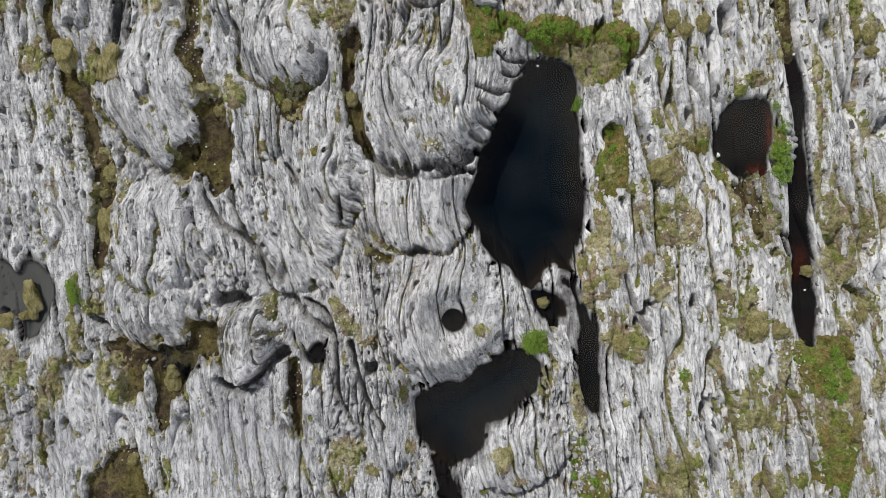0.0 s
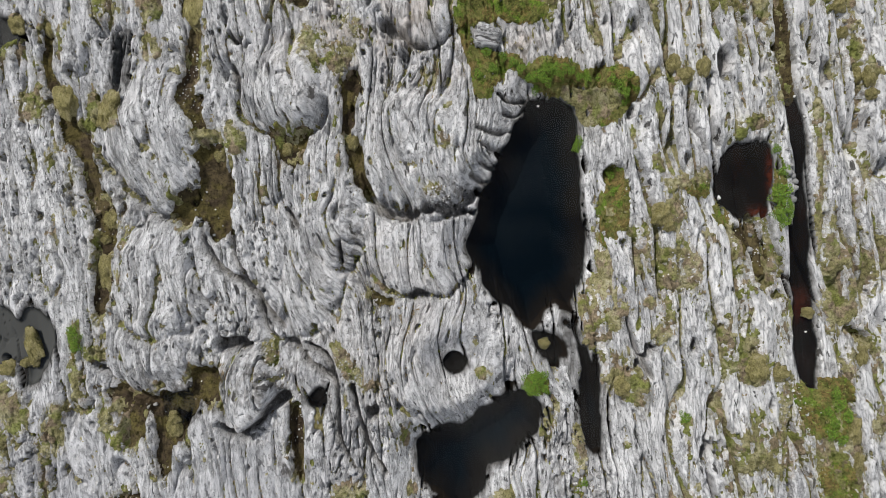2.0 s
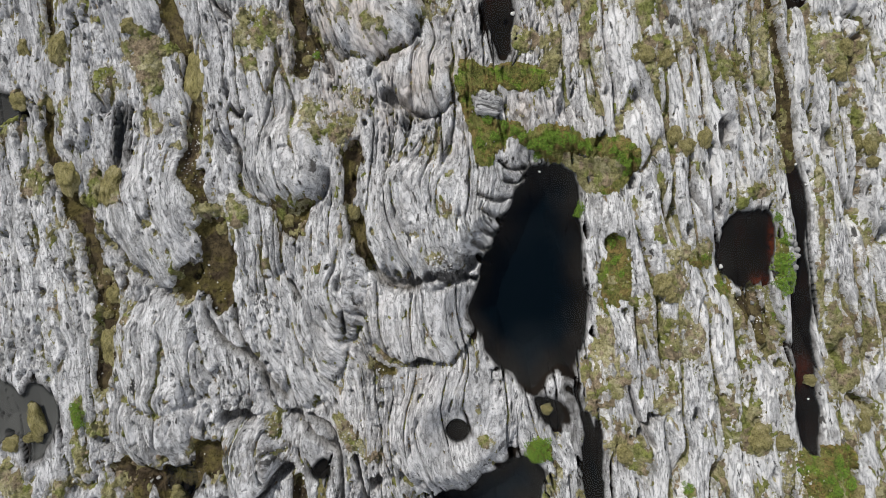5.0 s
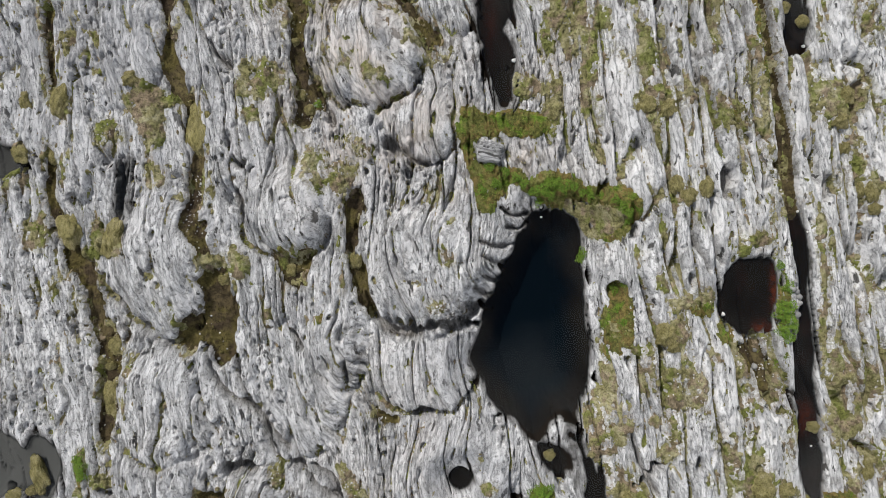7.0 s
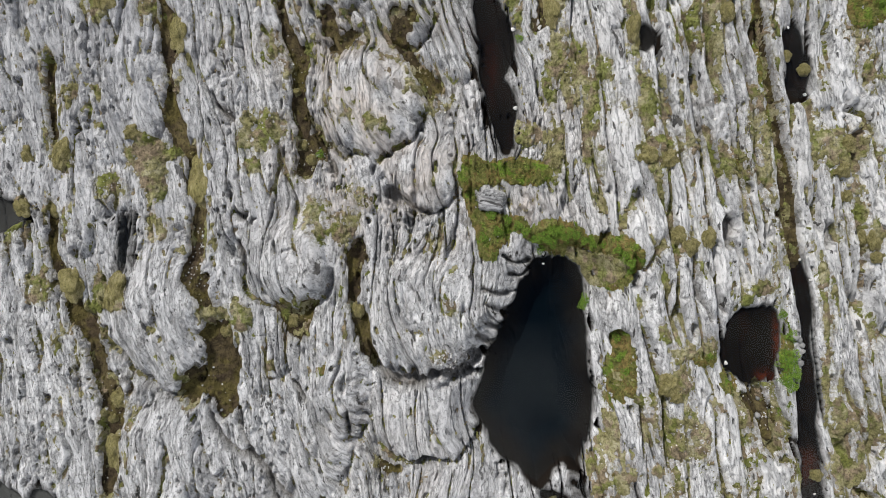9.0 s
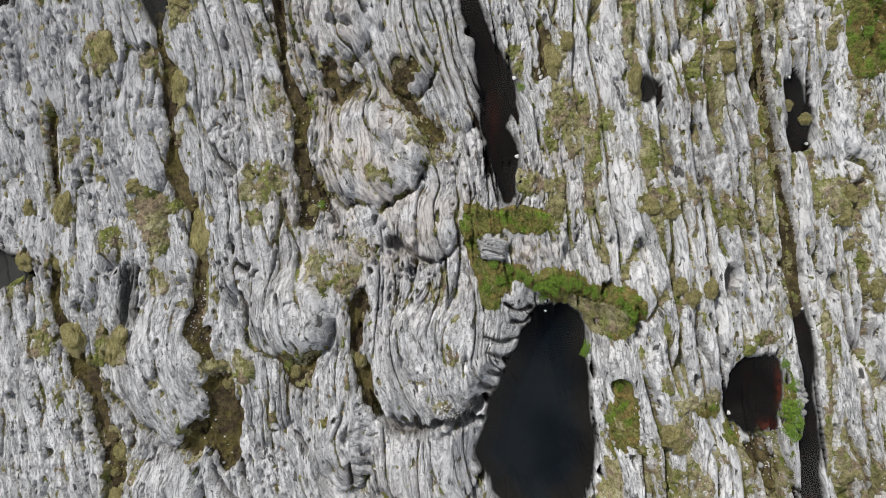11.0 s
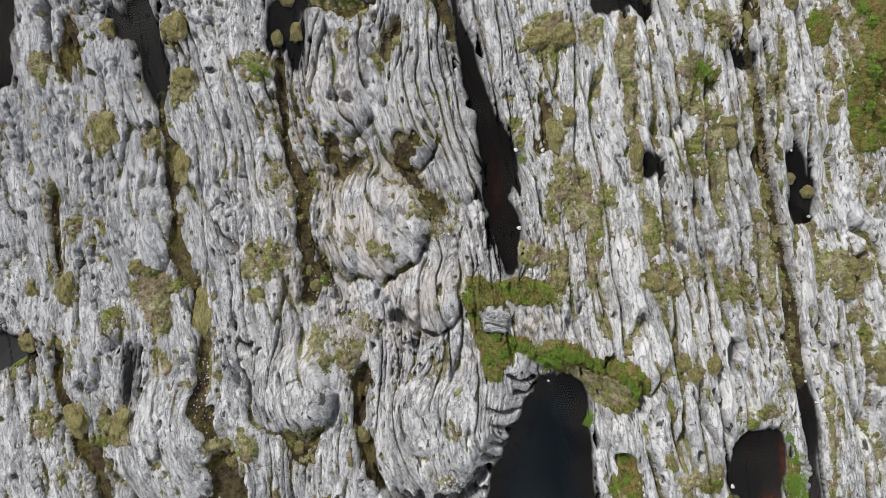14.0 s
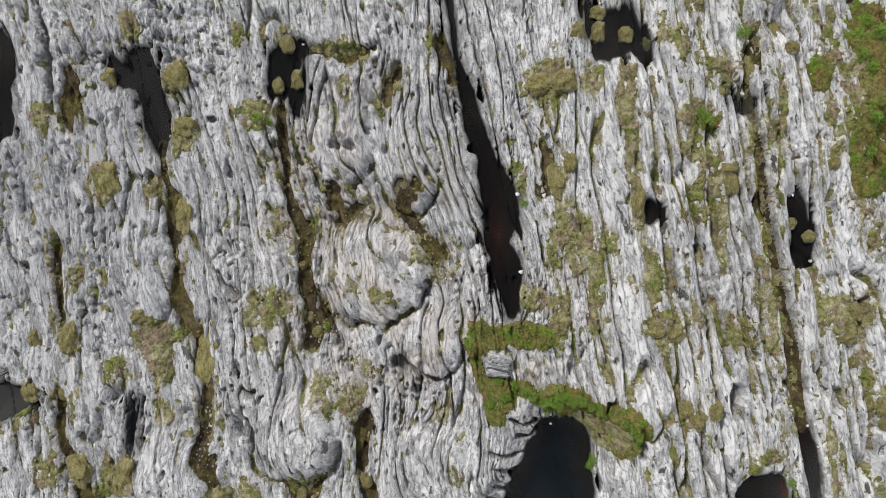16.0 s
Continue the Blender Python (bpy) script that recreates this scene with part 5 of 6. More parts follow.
moss_at = np.where(dry > 0.6, np.maximum(scatter - 0.50 + 0.62 * patchy, moss - 0.50 + 0.42 * patchy) + 0.28 * fbm(xi * 7, yi * 5.5, 3, 115) + 0.12 * gnoise(xi * 15, yi * 11, 119) + np.clip(cove * 1.6, -0.30, 0.2) - 1.5 * np.clip(SUNK[INNER] - 0.3, 0, 1) * (PEAT_Z[INNER] < -5), -1)
lay("moss", 0.14 * moss_at + 0.11 * mound * (moss_at > 0) + (0.08 * gnoise(xi * 2.6, yi * 2.1, 116) + 0.05 * lump + 0.04 * fbm(xi * 9, yi * 8, 2, 117)) * (moss_at > 0), zi * 0.35 + soft_z * 0.65, MOSS, "scraps of olive moss in the joints of grey rock", "moss", "moss_patch", "olive and straw-coloured moss cushion on grey rock", tufts, 32, MOSS, "small rounded moss tufts")

# a thin film of lichen on the rock round the moss
film = np.zeros_like(Z)
film[INNER] = ease(-0.24, 0.06, box_blur(np.clip(moss_at, -0.6, 0.3), 5)) * dry
for ob in list(bpy.data.objects):
    if ob.name.startswith(("ground", "rock_outcrop", "cap")):
        spots = np.empty(len(ob.data.vertices) * 3, np.float32)
        ob.data.vertices.foreach_get("co", spots)
        spots = spots.reshape(-1, 3)
        values = film[np.searchsorted(YS, spots[:, 1] - 0.01), np.searchsorted(XS, spots[:, 0] - 0.01)]
        ob.data.attributes.new("lichen", "FLOAT", "POINT").data.foreach_set("value", values.astype(np.float32))

# green grass: by the pools and on the wetter side
grass = np.zeros_like(zi)
closed_patch(grass, [(1.09, 9.55), (0.77, 9.08), (0.81, 8.34), (1.05, 7.58), (1.30, 6.83), (1.42, 6.17), (1.72, 6.03), (2.04, 6.44), (2.33, 6.91), (2.9, 7.09), (2.81, 7.37), (2.25, 7.53), (1.44, 7.66), (1.22, 8.05), (1.32, 8.47), (1.70, 8.60), (2.17, 8.73), (2.18, 9.25), (1.61, 9.26)], 1.0)
closed_patch(grass, [(2.13, 9.33), (2.12, 8.72), (2.62, 8.58), (3.47, 8.57), (3.75, 9.03), (3.29, 9.32), (2.63, 9.42)], 1.0)
closed_patch(grass, [(2.44, 7.19), (3.29, 7.22), (3.77, 7.36), (4.34, 7.31), (4.62, 7.06), (4.9, 6.78), (5.56, 6.8), (6.07, 6.53), (6.31, 6.19), (6.31, 5.84), (6.17, 5.66), (5.83, 5.2), (5.3, 5.15), (4.85, 5.45), (4.42, 5.8), (4.0, 6.1), (3.68, 6.35), (3.29, 6.61), (2.82, 6.85)], 1.0)
closed_patch(grass, [(12.95, 15.27), (13.84, 15.25), (14.08, 13.49), (12.92, 13.43)], 1.0)
closed_patch(grass, [(13.18, 17.73), (14.16, 17.89), (14.13, 15.95), (13.33, 16.14)], 1.0)
closed_patch(grass, [(11.76, 17.58), (12.47, 17.56), (12.27, 16.69), (11.83, 16.7)], 1.0)
closed_patch(grass, [(7.92, 16.07), (8.33, 16.03), (8.26, 15.45), (7.96, 15.54)], 1.0)
closed_patch(grass, [(11.44, -3.33), (13.26, -3.15), (13.28, -4.79), (12.18, -4.97), (11.63, -4.24)], 1.0)
closed_patch(grass, [(12.19, -5.87), (13.47, -6.06), (13.31, -8.25), (12.57, -7.15)], 1.0)
closed_patch(grass, [(5.7, 3.23), (6.09, 3.14), (6.08, 1.89), (5.7, 1.71), (5.47, 2.42)], 1.0)
patches(grass, [(3.35, -3.44, 0.46, 0.42, 1.0), (4.96, -7.05, 0.71, 1.06, 0.55), (5.33, -8.17, 0.71, 0.71, 0.7), (10.95, 3.0, 0.30, 1.1, 1.0), (11.0, 1.0, 0.25, 0.9, 0.62), (12.77, -3.89, 0.60, 0.99, 0.95), (12.77, -6.80, 0.81, 1.59, 0.8), (5.74, 2.08, 0.28, 1.0, 0.9), (5.82, 3.40, 0.27, 0.35, 1.0),
                (13.58, 18.33, 0.81, 1.24, 0.95), (13.59, 15.28, 0.71, 1.59, 0.95), (8.32, 15.67, 0.53, 0.42, 0.7), (9.93, 14.2, 0.14, 1.3, 1.0), (10.14, 12.5, 0.14, 1.2, 1.0), (10.42, 10.9, 0.14, 1.2, 1.0), (10.72, 9.4, 0.14, 0.9, 0.8), (9.64, 9.02, 0.71, 0.53, 0.6), (8.2, 2.98, 0.55, 0.38, 0.95), (9.0, 2.15, 0.40, 0.42, 0.8), (9.90, 7.94, 0.35, 1.06, 0.5), (12.53, 16.40, 0.28, 1.06, 0.5), (12.97, -6.26, 0.81, 1.06, 0.62), (5.62, 0.46, 0.16, 0.53, 0.7), (5.57, -1.01, 0.39, 0.42, 0.62), (10.28, -7.54, 0.35, 0.35, 0.8), (-10.90, -1.63, 0.21, 0.71, 0.8), (-7.21, 4.76, 0.18, 0.21, 0.8), (-4.88, 4.85, 0.21, 0.21, 0.8), (-3.69, 2.77, 0.14, 0.21, 0.5)])
grass = grass * (1 - 0.5 * heart)
grass_at = np.where(dry > 0.6, grass - 0.52 + 0.40 * patchy + 0.22 * fbm(xi * 7, yi * 5.5, 3, 121), -1)
lay("grass", 0.14 * grass_at + 0.11 * mound * (grass_at > 0) + (0.05 * lump + 0.04 * fbm(xi * 8, yi * 7, 3, 118)) * (grass_at > 0), zi * 0.2 + soft_z * 0.8, GRASS, "scraps of short green grass on rock", "grass", "grass_patch", "short fresh green grass and moss on damp ground", blades, 500, SWARD, "short green and straw-coloured blades")


def height(x, y):
    i = int(np.clip(np.searchsorted(xs, x), 1, len(xs) - 2))
    j = int(np.clip(np.searchsorted(ys, y), 1, len(ys) - 2))
    return float(TOP[j - 1:j + 2, i - 1:i + 2].mean())


# ---- water ----
def water_sheet(number, points, level, cleft):
    """A level surface that runs a little way under the banks."""
    line = rounded(points, not cleft, 4)
    bm = bmesh.new()
    if cleft:
        way = np.gradient(line[:, :2], axis=0)
        way /= np.linalg.norm(way, axis=1)[:, None] + 1e-9
        side = np.stack([-way[:, 1], way[:, 0]], 1) * (line[:, 2:] + 0.10)
        left = [bm.verts.new((*p, level)) for p in line[:, :2] + side]
        right = [bm.verts.new((*p, level)) for p in line[:, :2] - side]
        for a, b, c, d in zip(left, left[1:], right[1:], right):
            bm.faces.new((d, c, b, a))
    else:
        middle = line.mean(0)
        out = line - middle
        out = middle + out * (1 + 0.12 / np.linalg.norm(out, axis=1)[:, None])
        face = bm.faces.new([bm.verts.new((*p, level)) for p in out])
        bmesh.ops.triangulate(bm, faces=[face])
    bmesh.ops.recalc_face_normals(bm, faces=bm.faces)
    mesh = bpy.data.meshes.new("water")
    bm.to_mesh(mesh)
    bm.free()
    mesh.materials.append(WATER)
    ob = tagged(new("water_%d" % number, mesh), "still dark peaty water in a rock basin", "water", kind="structure")
    ob.visible_shadow = False


for number, row in enumerate(waters, 1):
    water_sheet(number, *row)


# ---- things ----
def water_top(x, y):
    """The level of the pool that holds the place, or far below."""
    for points, level, cleft in waters:
        p = np.array(points)
        if cleft:
            near = np.hypot(p[:, 0] - x, p[:, 1] - y).min() < 0.5
        else:
            near = p[:, 0].min() < x < p[:, 0].max() and p[:, 1].min() < y < p[:, 1].max()
        if near:
            return level
    return -9.0


def part(name, bm, material, parent, label=""):
    mesh = bpy.data.meshes.new(name)
    bm.to_mesh(mesh)
    bm.free()
    mesh.materials.append(material)
    ob = new(name, mesh)
    ob.parent = parent
    return tagged(ob, label)


def lumpy_ball(detail, amount, rough, seed, flat=0.0):
    bm = bmesh.new()
    bmesh.ops.create_icosphere(bm, subdivisions=detail, radius=1)
    for v in bm.verts:
        p = v.co.copy()
        k = 1 + amount * noise.noise(p * rough + Vector((seed * 7.3, seed * 3.1, 0))) + 0.4 * amount * noise.noise(p * rough * 2.7 + Vector((0, seed * 5, 2)))
        v.co = p * k
        if flat and v.co.z < -flat:
            v.co.z = -flat
    for f in bm.faces:
        f.smooth = True
    return bm


def make_tussock(seed):
    base = new("grass_tussock")
    bm = lumpy_ball(4, 0.42, 1.5, seed, 0.25)
    for v in bm.verts:
        v.co += v.co.normalized() * 0.06 * noise.noise(v.co * 9 + Vector((seed, 0, 0)))
    part("mound", bm, TUSSOCK, base)
    bm = bmesh.new()
    pick = random.Random(seed)
    for _ in range(260):
        a, r = pick.uniform(0, math.tau), math.sqrt(pick.random()) * 0.95
        z = math.sqrt(max(0.05, 1 - r * r)) * 0.9
        foot = Vector((math.cos(a) * r, math.sin(a) * r, z))
        turn = a + pick.uniform(-0.9, 0.9)
        lean = Vector((math.cos(turn), math.sin(turn), 0.25 - r * 0.6)) * pick.uniform(0.14, 0.32)
        side = Vector((-math.sin(turn), math.cos(turn), 0)) * 0.016
        bm.faces.new([bm.verts.new(p) for p in (foot - side, foot + side, foot + lean + Vector((0, 0, 0.05)))])
    tagged(part("grass_fringe", bm, BLADE, base, "dry straw-coloured grass blades"), kind="stuff")
    return base


tussock_kinds = [make_tussock(k) for k in range(5)]
fresh = set(range(5))


def put_kind(kinds, unused, m, label, category, group):
    k = random.randrange(len(kinds))
    ob = kinds[k]
    if k in unused:
        unused.discard(k)
        ob.matrix_basis = m
    else:
        ob = copy_thing(ob, m @ Matrix.Diagonal([1 / k for k in ob.scale] + [1]))
    return tagged(ob, label, category, group)


def tussocks(rows, label="straw-coloured grass tussock standing in a wet rock cleft"):
    for x, y, rx, ry in rows:
        h = 0.55 * min(rx, ry) + 0.05
        m = Matrix.Translation((x, y, max(height(x, y) - 0.02, water_top(x, y) - 0.03))) @ Matrix.Rotation(random.uniform(-0.25, 0.25), 4, "Z") @ Matrix.Diagonal((rx, ry, h, 1))
        put_kind(tussock_kinds, fresh, m, label, "tussock", "grass tussocks")


tussocks([(-11.07, 5.58, 0.34, 0.50), (-9.78, 5.30, 0.30, 0.60), (-9.84, 2.04, 0.30, 0.32), (-10.08, 1.42, 0.16, 0.14), (-10.04, 0.46, 0.27, 0.53), (-6.63, 4.03, 0.21, 0.21), (-9.22, -6.78, 0.18, 0.19), (-8.05, -4.40, 0.25, 0.32), (-8.02, -4.06, 0.18, 0.21), (-12.19, -1.76, 0.23, 0.53), (-12.15, -2.24, 0.14, 0.21), (-12.89, -2.48, 0.25, 0.23), (-12.42, -2.31, 0.18, 0.14), (-4.63, 4.24, 0.18, 0.21), (-2.61, 4.56, 0.19, 0.27), (-3.65, -4.24, 0.28, 0.35)])
tussocks([(3.69, -2.10, 0.19, 0.18), (7.06, 2.16, 0.34, 0.35), (7.23, 1.81, 0.18, 0.19), (10.09, -2.66, 0.35, 0.39), (10.82, -2.85, 0.32, 0.23), (13.79, 6.53, 0.19, 0.32), (13.89, 5.98, 0.18, 0.19), (6.17, -3.37, 0.32, 0.35), (13.73, -2.36, 0.19, 0.35), (13.46, -4.82, 0.27, 0.46), (12.02, -0.98, 0.21, 0.18), (7.65, 6.38, 0.19, 0.25), (8.29, 6.67, 0.23, 0.32), (10.57, -7.65, 0.46, 0.35), (13.56, -5.83, 0.18, 0.32)])
tussocks([(-7.31, 8.64, 0.37, 0.81), (-10.00, 14.30, 0.32, 0.50), (-10.05, 17.42, 0.23, 0.30), (-5.01, 17.20, 0.18, 0.25), (-4.42, 17.38, 0.19, 0.30), (-4.69, 18.50, 0.23, 0.28), (-7.92, 17.37, 0.35, 0.42), (-7.70, 15.86, 0.32, 0.28), (-11.38, 9.50, 0.25, 0.46), (-11.65, 7.94, 0.18, 0.32), (-12.57, 7.93, 0.27, 0.28), (-11.13, 5.63, 0.21, 0.32), (-9.71, 5.28, 0.23, 0.50), (-12.47, 9.53, 0.16, 0.28), (-7.86, 13.19, 0.28, 0.53), (-9.17, 10.13, 0.25, 0.21)])
tussocks([(9.90, 17.33, 0.19, 0.46), (8.93, 14.16, 0.32, 0.21), (9.01, 13.67, 0.23, 0.32), (5.00, 18.49, 0.21, 0.32), (4.36, 18.53, 0.21, 0.25), (5.86, 18.40, 0.23, 0.25), (6.56, 18.16, 0.19, 0.21), (5.01, 19.08, 0.25, 0.21), (10.99, 18.54, 0.23, 0.46), (11.72, 11.98, 0.21, 0.19), (11.15, 12.44, 0.16, 0.18), (12.99, 9.60, 0.21, 0.28), (12.80, 8.79, 0.25, 0.25), (13.06, 7.97, 0.18, 0.21), (6.15, 12.82, 0.16, 0.42), (11.24, 17.99, 0.23, 0.21)])
tussocks([(7.11, 9.13, 0.30, 0.28), (6.50, 9.24, 0.35, 0.28), (7.41, 6.77, 0.23, 0.28), (8.32, 6.63, 0.19, 0.27), (7.85, 6.49, 0.21, 0.21), (3.71, 13.99, 0.27, 0.53), (4.14, 14.50, 0.21, 0.28), (3.39, 17.11, 0.46, 0.32), (4.03, 17.08, 0.39, 0.35), (6.04, 13.17, 0.21, 0.46), (12.38, 14.27, 0.19, 0.23), (-4.03, 9.37, 0.18, 0.19), (13.56, 6.60, 0.18, 0.25), (-4.27, 9.83, 0.16, 0.18), (-4.49, 11.53, 0.18, 0.14)])


# bushy green plants of many leaves
def make_plant(seed):
    base = new("leafy_plant")
    pick = random.Random(90 + seed)
    bm = bmesh.new()
    for _ in range(460):
        a = pick.uniform(0, math.tau)
        r = math.sqrt(pick.random()) * (0.8 + 0.3 * math.sin(3 * a + seed))
        c = Vector((math.cos(a) * r, math.sin(a) * r, (1 - r * r) * pick.uniform(0.35, 0.95) + 0.08))
        turn, droop, size = a + pick.uniform(-1.6, 1.6), pick.uniform(-0.5, 0.5), pick.uniform(0.10, 0.26)
        out = Vector((math.cos(turn), math.sin(turn), droop)) * size
        side = Vector((-math.sin(turn), math.cos(turn), pick.uniform(-0.3, 0.3))) * size * 0.20
        v = [bm.verts.new(p) for p in (c, c + out * 0.5 + side + Vector((0, 0, 0.03)), c + out, c + out * 0.5 - side + Vector((0, 0, 0.03)))]
        bm.faces.new((v[0], v[1], v[2])), bm.faces.new((v[0], v[2], v[3]))
    tagged(part("foliage", bm, LEAF, base), kind="stuff")
    bm = bmesh.new()
    for k in range(9):
        a = k / 9 * math.tau
        tip = Vector((math.cos(a) * 0.6, math.sin(a) * 0.6, 0.45))
        side = Vector((-math.sin(a), math.cos(a), 0)) * 0.025
        v = [bm.verts.new(p) for p in (-side, side, tip)]
        top = bm.verts.new(Vector((0, 0, 0.05)))
        bm.faces.new(v), bm.faces.new((v[0], v[2], top)), bm.faces.new((v[1], top, v[2]))
    tagged(part("stalk", bm, GRASS, base, "thin green stalks"), kind="stuff")
    return base


plant_kinds = [make_plant(k) for k in range(4)]
fresh_plants = set(range(4))


def plants(rows, label="bright green leafy plant on damp ground by water"):
    for x, y, r in rows:
        r *= 1.15
        m = Matrix.Translation((x, y, height(x, y) - 0.01)) @ Matrix.Rotation(random.uniform(0, 6.28), 4, "Z") @ Matrix.Diagonal((r, r, r * 0.8, 1))
        put_kind(plant_kinds, fresh_plants, m, label, "plant", "leafy plants")


plants([(3.50, 6.82, 0.23), (3.77, 6.99, 0.19), (4.03, 7.02, 0.18), (4.29, 6.94, 0.16), (3.41, 6.42, 0.16), (3.73, 6.66, 0.21), (4.12, 6.78, 0.16), (4.91, 4.67, 0.18), (4.86, 4.46, 0.16), (3.17, -3.29, 0.25), (3.45, -3.19, 0.28), (3.60, -3.51, 0.25), (3.30, -3.59, 0.21), (3.07, -3.51, 0.16), (3.73, -3.66, 0.16)])
plants([(11.12, 3.55, 0.20), (11.05, 2.90, 0.26), (11.12, 2.45, 0.27), (10.92, 2.15, 0.22), (11.10, 1.95, 0.20), (-10.86, -1.54, 0.19), (-10.82, -1.80, 0.18), (-10.90, -1.29, 0.16), (7.77, -4.13, 0.19), (12.87, -3.90, 0.21), (13.16, -4.27, 0.21), (12.67, -4.44, 0.19)])
plants([(10.84, 4.25, 0.15), (10.82, 2.70, 0.20), (11.31, 2.20, 0.16)])
plants([(8.23, 15.75, 0.21), (8.47, 15.58, 0.18), (8.05, 15.93, 0.16), (-5.55, 16.07, 0.18), (-5.30, 15.99, 0.16), (9.58, 18.44, 0.23), (13.28, 17.62, 0.21), (13.60, 17.25, 0.21), (13.83, 18.32, 0.25), (13.51, 18.70, 0.21), (13.76, 15.10, 0.25), (13.41, 14.58, 0.21), (13.51, 15.64, 0.23), (13.85, 14.04, 0.21), (-3.76, 9.54, 0.14), (2.76, 13.32, 0.14)])


plants([(4.46, 6.85, 0.16), (4.71, 6.66, 0.14), (4.98, 6.54, 0.14), (5.26, 6.48, 0.16), (5.54, 6.36, 0.14), (5.76, 6.18, 0.16), (5.92, 5.95, 0.16), (5.98, 5.70, 0.14), (2.85, 6.99, 0.16), (2.58, 7.18, 0.16), (2.30, 7.37, 0.16), (1.74, 7.55, 0.18), (1.93, 7.00, 0.16), (1.46, 6.80, 0.16), (3.23, 6.76, 0.19)])
plants([(12.77, -3.53, 0.19), (12.97, -4.99, 0.18), (12.47, -4.07, 0.18), (4.95, -6.67, 0.14), (5.33, -7.98, 0.18), (4.68, -7.81, 0.16), (5.15, -8.56, 0.18), (5.78, 3.49, 0.16), (5.72, 2.88, 0.14), (5.84, 2.52, 0.14), (12.57, -4.80, 0.18)])


# loose stones
def make_stone(seed, material):
    bm = lumpy_ball(2, 0.5, 1.1, seed)
    pick = random.Random(seed)
    for _ in range(9):
        n = Vector((pick.uniform(-1, 1), pick.uniform(-1, 1), pick.uniform(-0.4, 1))).normalized()
        for v in bm.verts:
            over = v.co.dot(n) - 0.62
            if over > 0:
                v.co -= n * over * 0.9
    mesh = bpy.data.meshes.new("stone")
    bm.to_mesh(mesh)
    bm.free()
    mesh.materials.append(material)
    return mesh


white_meshes = [make_stone(k, WHITE) for k in range(4)]
grey_meshes = [make_stone(20 + k, STONE) for k in range(6)]


def stones(rows, meshes, label, group, sink=0.25):
    for x, y, r in rows:
        r *= 0.8
        ob = new("stone", random.choice(meshes))
        tall = r * random.uniform(0.6, 0.85)
        ob.matrix_basis = (Matrix.Translation((x, y, max(height(x, y), water_top(x, y) - tall * 0.5) + tall * (1 - sink) * 0.7)) @ Matrix.Rotation(random.uniform(0, 6.28), 4, "Z")
                           @ Matrix.Diagonal((r, r * random.uniform(0.7, 1.0), tall, 1)))
        tagged(ob, label, "stone", group)


stones([(9.06, 2.70, 0.11), (3.54, 5.90, 0.07), (11.96, -1.60, 0.06), (11.55, 5.95, 0.07), (11.82, 5.29, 0.06), (-9.62, 3.80, 0.05), (-7.26, 3.80, 0.05), (-3.90, 4.94, 0.05), (-7.26, 6.66, 0.05), (-11.08, 2.27, 0.05), (-9.33, -6.22, 0.06), (-11.15, -3.68, 0.06)], white_meshes, "small pale bleached stone", "pale stones")
stones([(2.56, 13.65, 0.11), (3.36, 13.56, 0.12), (2.61, 11.08, 0.11), (11.34, 19.39, 0.09), (11.76, 11.22, 0.09), (8.65, 10.37, 0.11), (11.20, 13.33, 0.07), (-4.20, 18.49, 0.07), (9.44, 15.54, 0.07), (9.47, 15.36, 0.06), (-8.07, 18.21, 0.09), (11.70, 6.03, 0.07), (3.54, 6.24, 0.08), (11.87, 5.30, 0.05), (-8.18, 19.42, 0.07)], white_meshes, "small pale bleached stone", "pale stones")
stones([(11.23, 3.50, 0.20), (11.41, 3.38, 0.17), (11.50, 3.22, 0.18), (11.53, 3.02, 0.15), (11.40, 2.93, 0.15), (11.47, 2.66, 0.18), (11.33, 3.72, 0.12), (11.10, 4.58, 0.09), (11.19, 4.23, 0.09), (-8.69, -4.19, 0.16), (-8.69, -3.71, 0.12), (0.34, 2.71, 0.09), (0.52, 2.86, 0.07), (0.21, 2.89, 0.07), (0.62, 2.61, 0.09), (0.80, 2.76, 0.07), (0.47, 2.49, 0.07), (10.00, 1.07, 0.14), (10.16, 1.52, 0.11), (10.87, -3.83, 0.09)], grey_meshes, "small broken grey limestone block", "grey stones")
stones([(4.86, -6.29, 0.16), (5.13, -6.51, 0.18), (4.67, -6.58, 0.14), (4.95, -6.86, 0.19), (5.28, -7.03, 0.14), (4.73, -7.15, 0.16), (5.05, -7.42, 0.18), (4.59, -7.62, 0.12), (5.32, -7.69, 0.16), (4.87, -8.00, 0.14), (5.40, -6.45, 0.14), (4.49, -7.06, 0.14), (5.24, -8.18, 0.14), (4.68, -8.38, 0.16), (5.04, -6.00, 0.12)], grey_meshes, "small broken grey limestone block", "grey stones")


# a pale squared block that stands alone in the grass
def block(x, y, rx, ry, tall, turn, label):
    bm = lumpy_ball(4, 0.35, 1.6, 77)
    for v in bm.verts:
        p = v.co
        k = 1 / max(abs(p.x), abs(p.y), abs(p.z) * 0.95, 0.5) * 0.55 + 0.42 + 0.16 * noise.noise(p * 1.7 + Vector((3, 1, 7)))
        v.co = p * k + p.normalized() * (0.10 * noise.noise(p * 5) - 0.20 * max(0, 1 - abs(noise.noise(Vector((p.x * 4.5, p.y * 1.6, p.z)))) * 8))
    mesh = bpy.data.meshes.new("boulder")
    bm.to_mesh(mesh)
    bm.free()
    mesh.materials.append(ROCK)
    ob = new("boulder", mesh)
    ob.matrix_basis = Matrix.Translation((x, y, height(x, y) + tall * 0.3)) @ Matrix.Rotation(radians(turn), 4, "Z") @ Matrix.Diagonal((rx, ry, tall, 1))
    tagged(ob, label, "boulder")


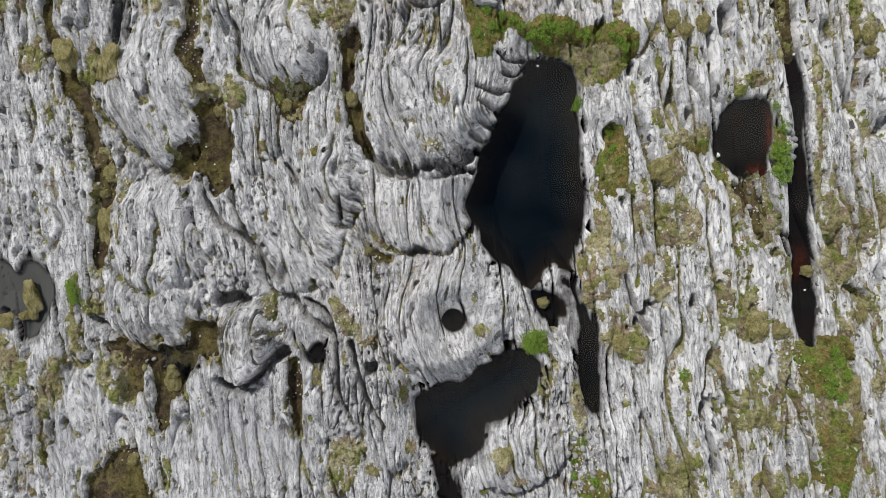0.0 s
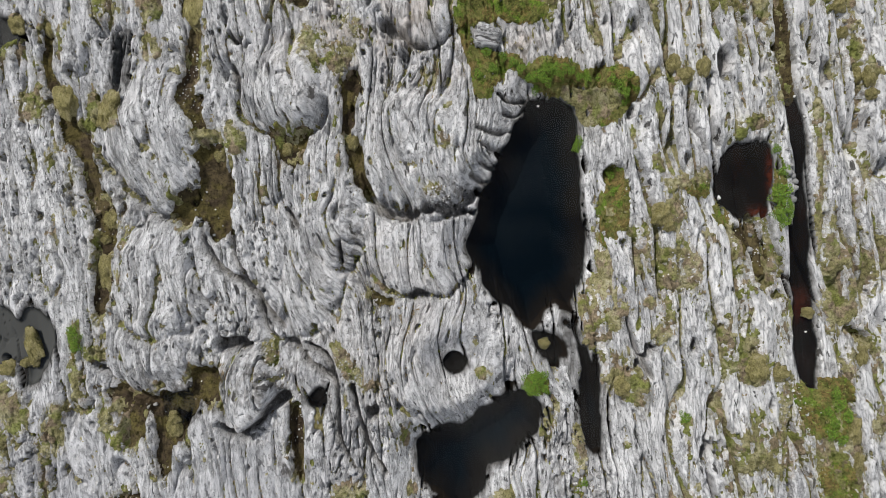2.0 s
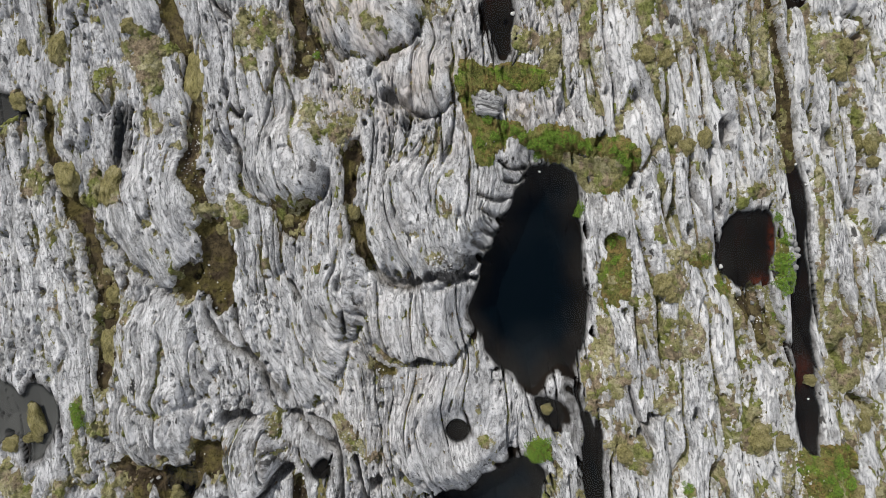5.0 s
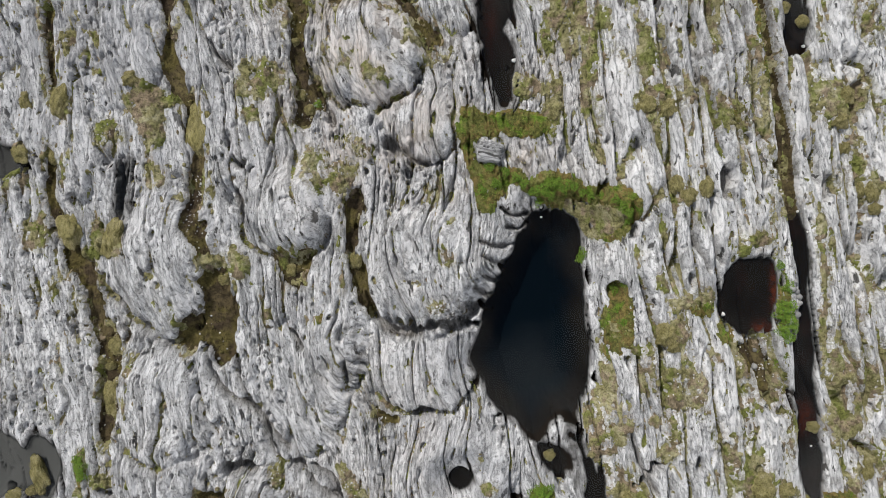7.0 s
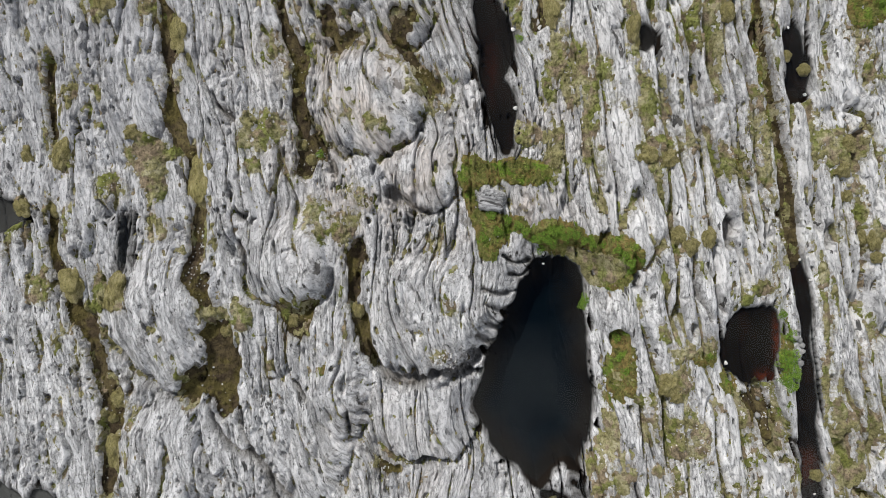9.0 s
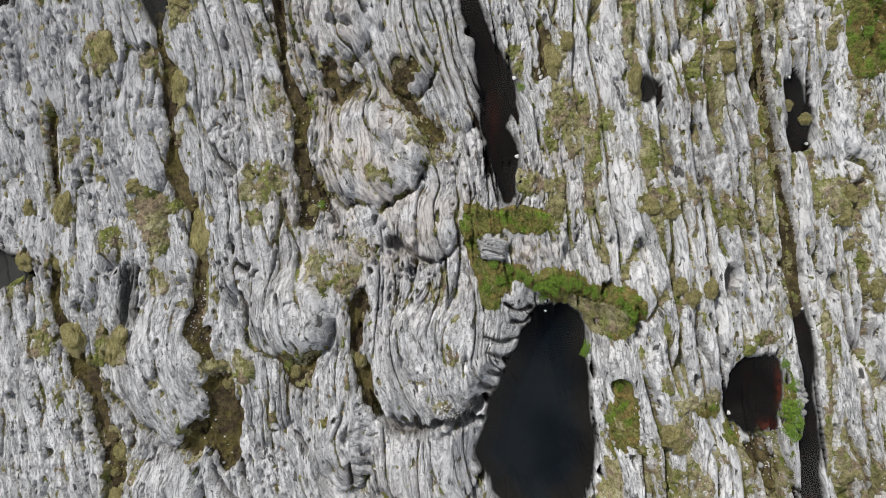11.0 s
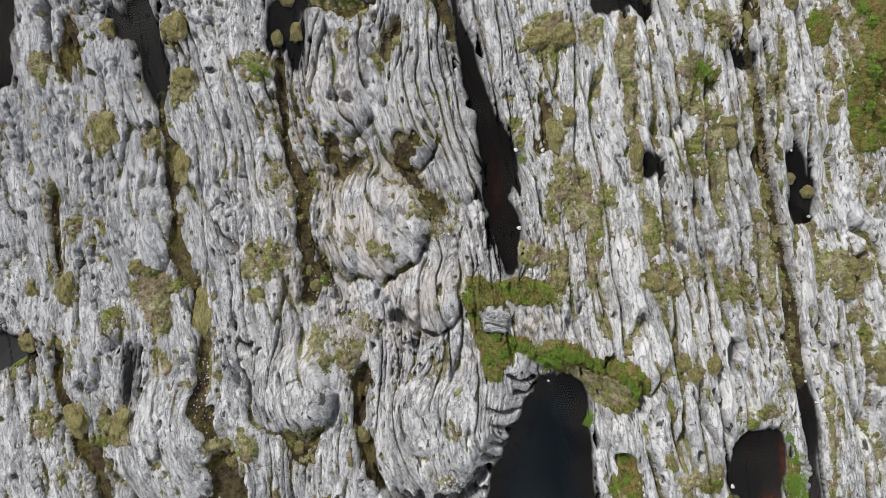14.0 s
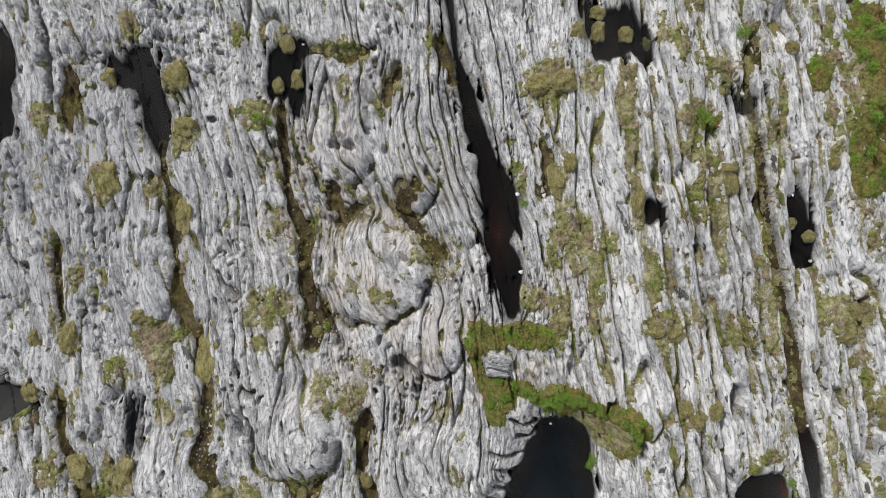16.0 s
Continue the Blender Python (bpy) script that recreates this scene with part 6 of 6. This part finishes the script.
block(1.76, 8.03, 0.47, 0.42, 0.48, -12, "squared pale limestone block standing in green grass")


# rubble: chips of rock that lie in the clefts and on broken ground
def rubble(rows):
    verts, faces = [], []
    pick = random.Random(5)
    for cx, cy, rx, ry, count in rows:
        for _ in range(int(1.3 * count)):
            x, y = cx + rx * pick.gauss(0, 0.5), cy + ry * pick.gauss(0, 0.5)
            if water_top(x, y) > -8 or abs(x) > 15 or not -9 < y < 21:
                continue
            r = pick.uniform(0.012, 0.034) * (1.8 if pick.random() < 0.1 else 1)
            z, turn, at = height(x, y) + r * 0.3, pick.uniform(0, 6.28), len(verts)
            for a, up in ((0, 0.5), (1.6, 0.7), (3.1, 0.55), (4.7, 0.75)):
                for level in (-0.5, up):
                    k = r * pick.uniform(0.7, 1.2) * (1 if level < 0 else 0.75)
                    verts.append((x + k * math.cos(a + turn), y + k * math.sin(a + turn), z + level * r))
            for i in range(4):
                a, b = at + 2 * i, at + 2 * ((i + 1) % 4)
                faces.append((a, b, b + 1, a + 1))
            faces.append((at + 1, at + 3, at + 5, at + 7))
    mesh = bpy.data.meshes.new("rubble")
    mesh.from_pydata(verts, [], faces)
    mesh.materials.append(CHIPS)
    tagged(new("rubble", mesh), "scattered pale chips of broken limestone", "rubble", kind="stuff")


rubble([(0.34, 2.76, 0.71, 0.46, 160), (4.96, -7.05, 0.80, 1.42, 260), (-2.29, 0.81, 0.42, 1.42, 110), (-2.78, -2.93, 0.71, 1.24, 140), (-5.37, -2.54, 0.71, 0.88, 90), (-6.71, -5.12, 0.71, 0.71, 70), (-9.75, -5.94, 1.24, 0.71, 110), (-9.20, 2.14, 1.06, 0.88, 120),
        (-1.92, -0.99, 0.71, 1.06, 90), (11.37, -3.49, 1.06, 1.59, 150), (10.59, 1.70, 0.42, 1.06, 90), (-5.03, -4.65, 0.88, 1.06, 100), (-3.65, -3.80, 0.88, 1.06, 70), (-3.01, 8.24, 1.06, 1.06, 150), (-3.68, 9.17, 0.88, 1.06, 110), (-0.06, 10.46, 1.06, 1.06, 150), (-10.06, 8.79, 1.06, 1.06, 80),
        (-5.49, 12.09, 1.06, 1.42, 120), (9.32, 10.98, 1.06, 1.06, 90), (5.25, 13.37, 1.06, 1.06, 60), (-7.45, 6.27, 0.35, 1.42, 60), (-5.46, 16.60, 1.06, 1.06, 70), (8.49, 0.09, 2.65, 3.54, 200), (-8.88, -0.43, 3.54, 3.54, 260)])
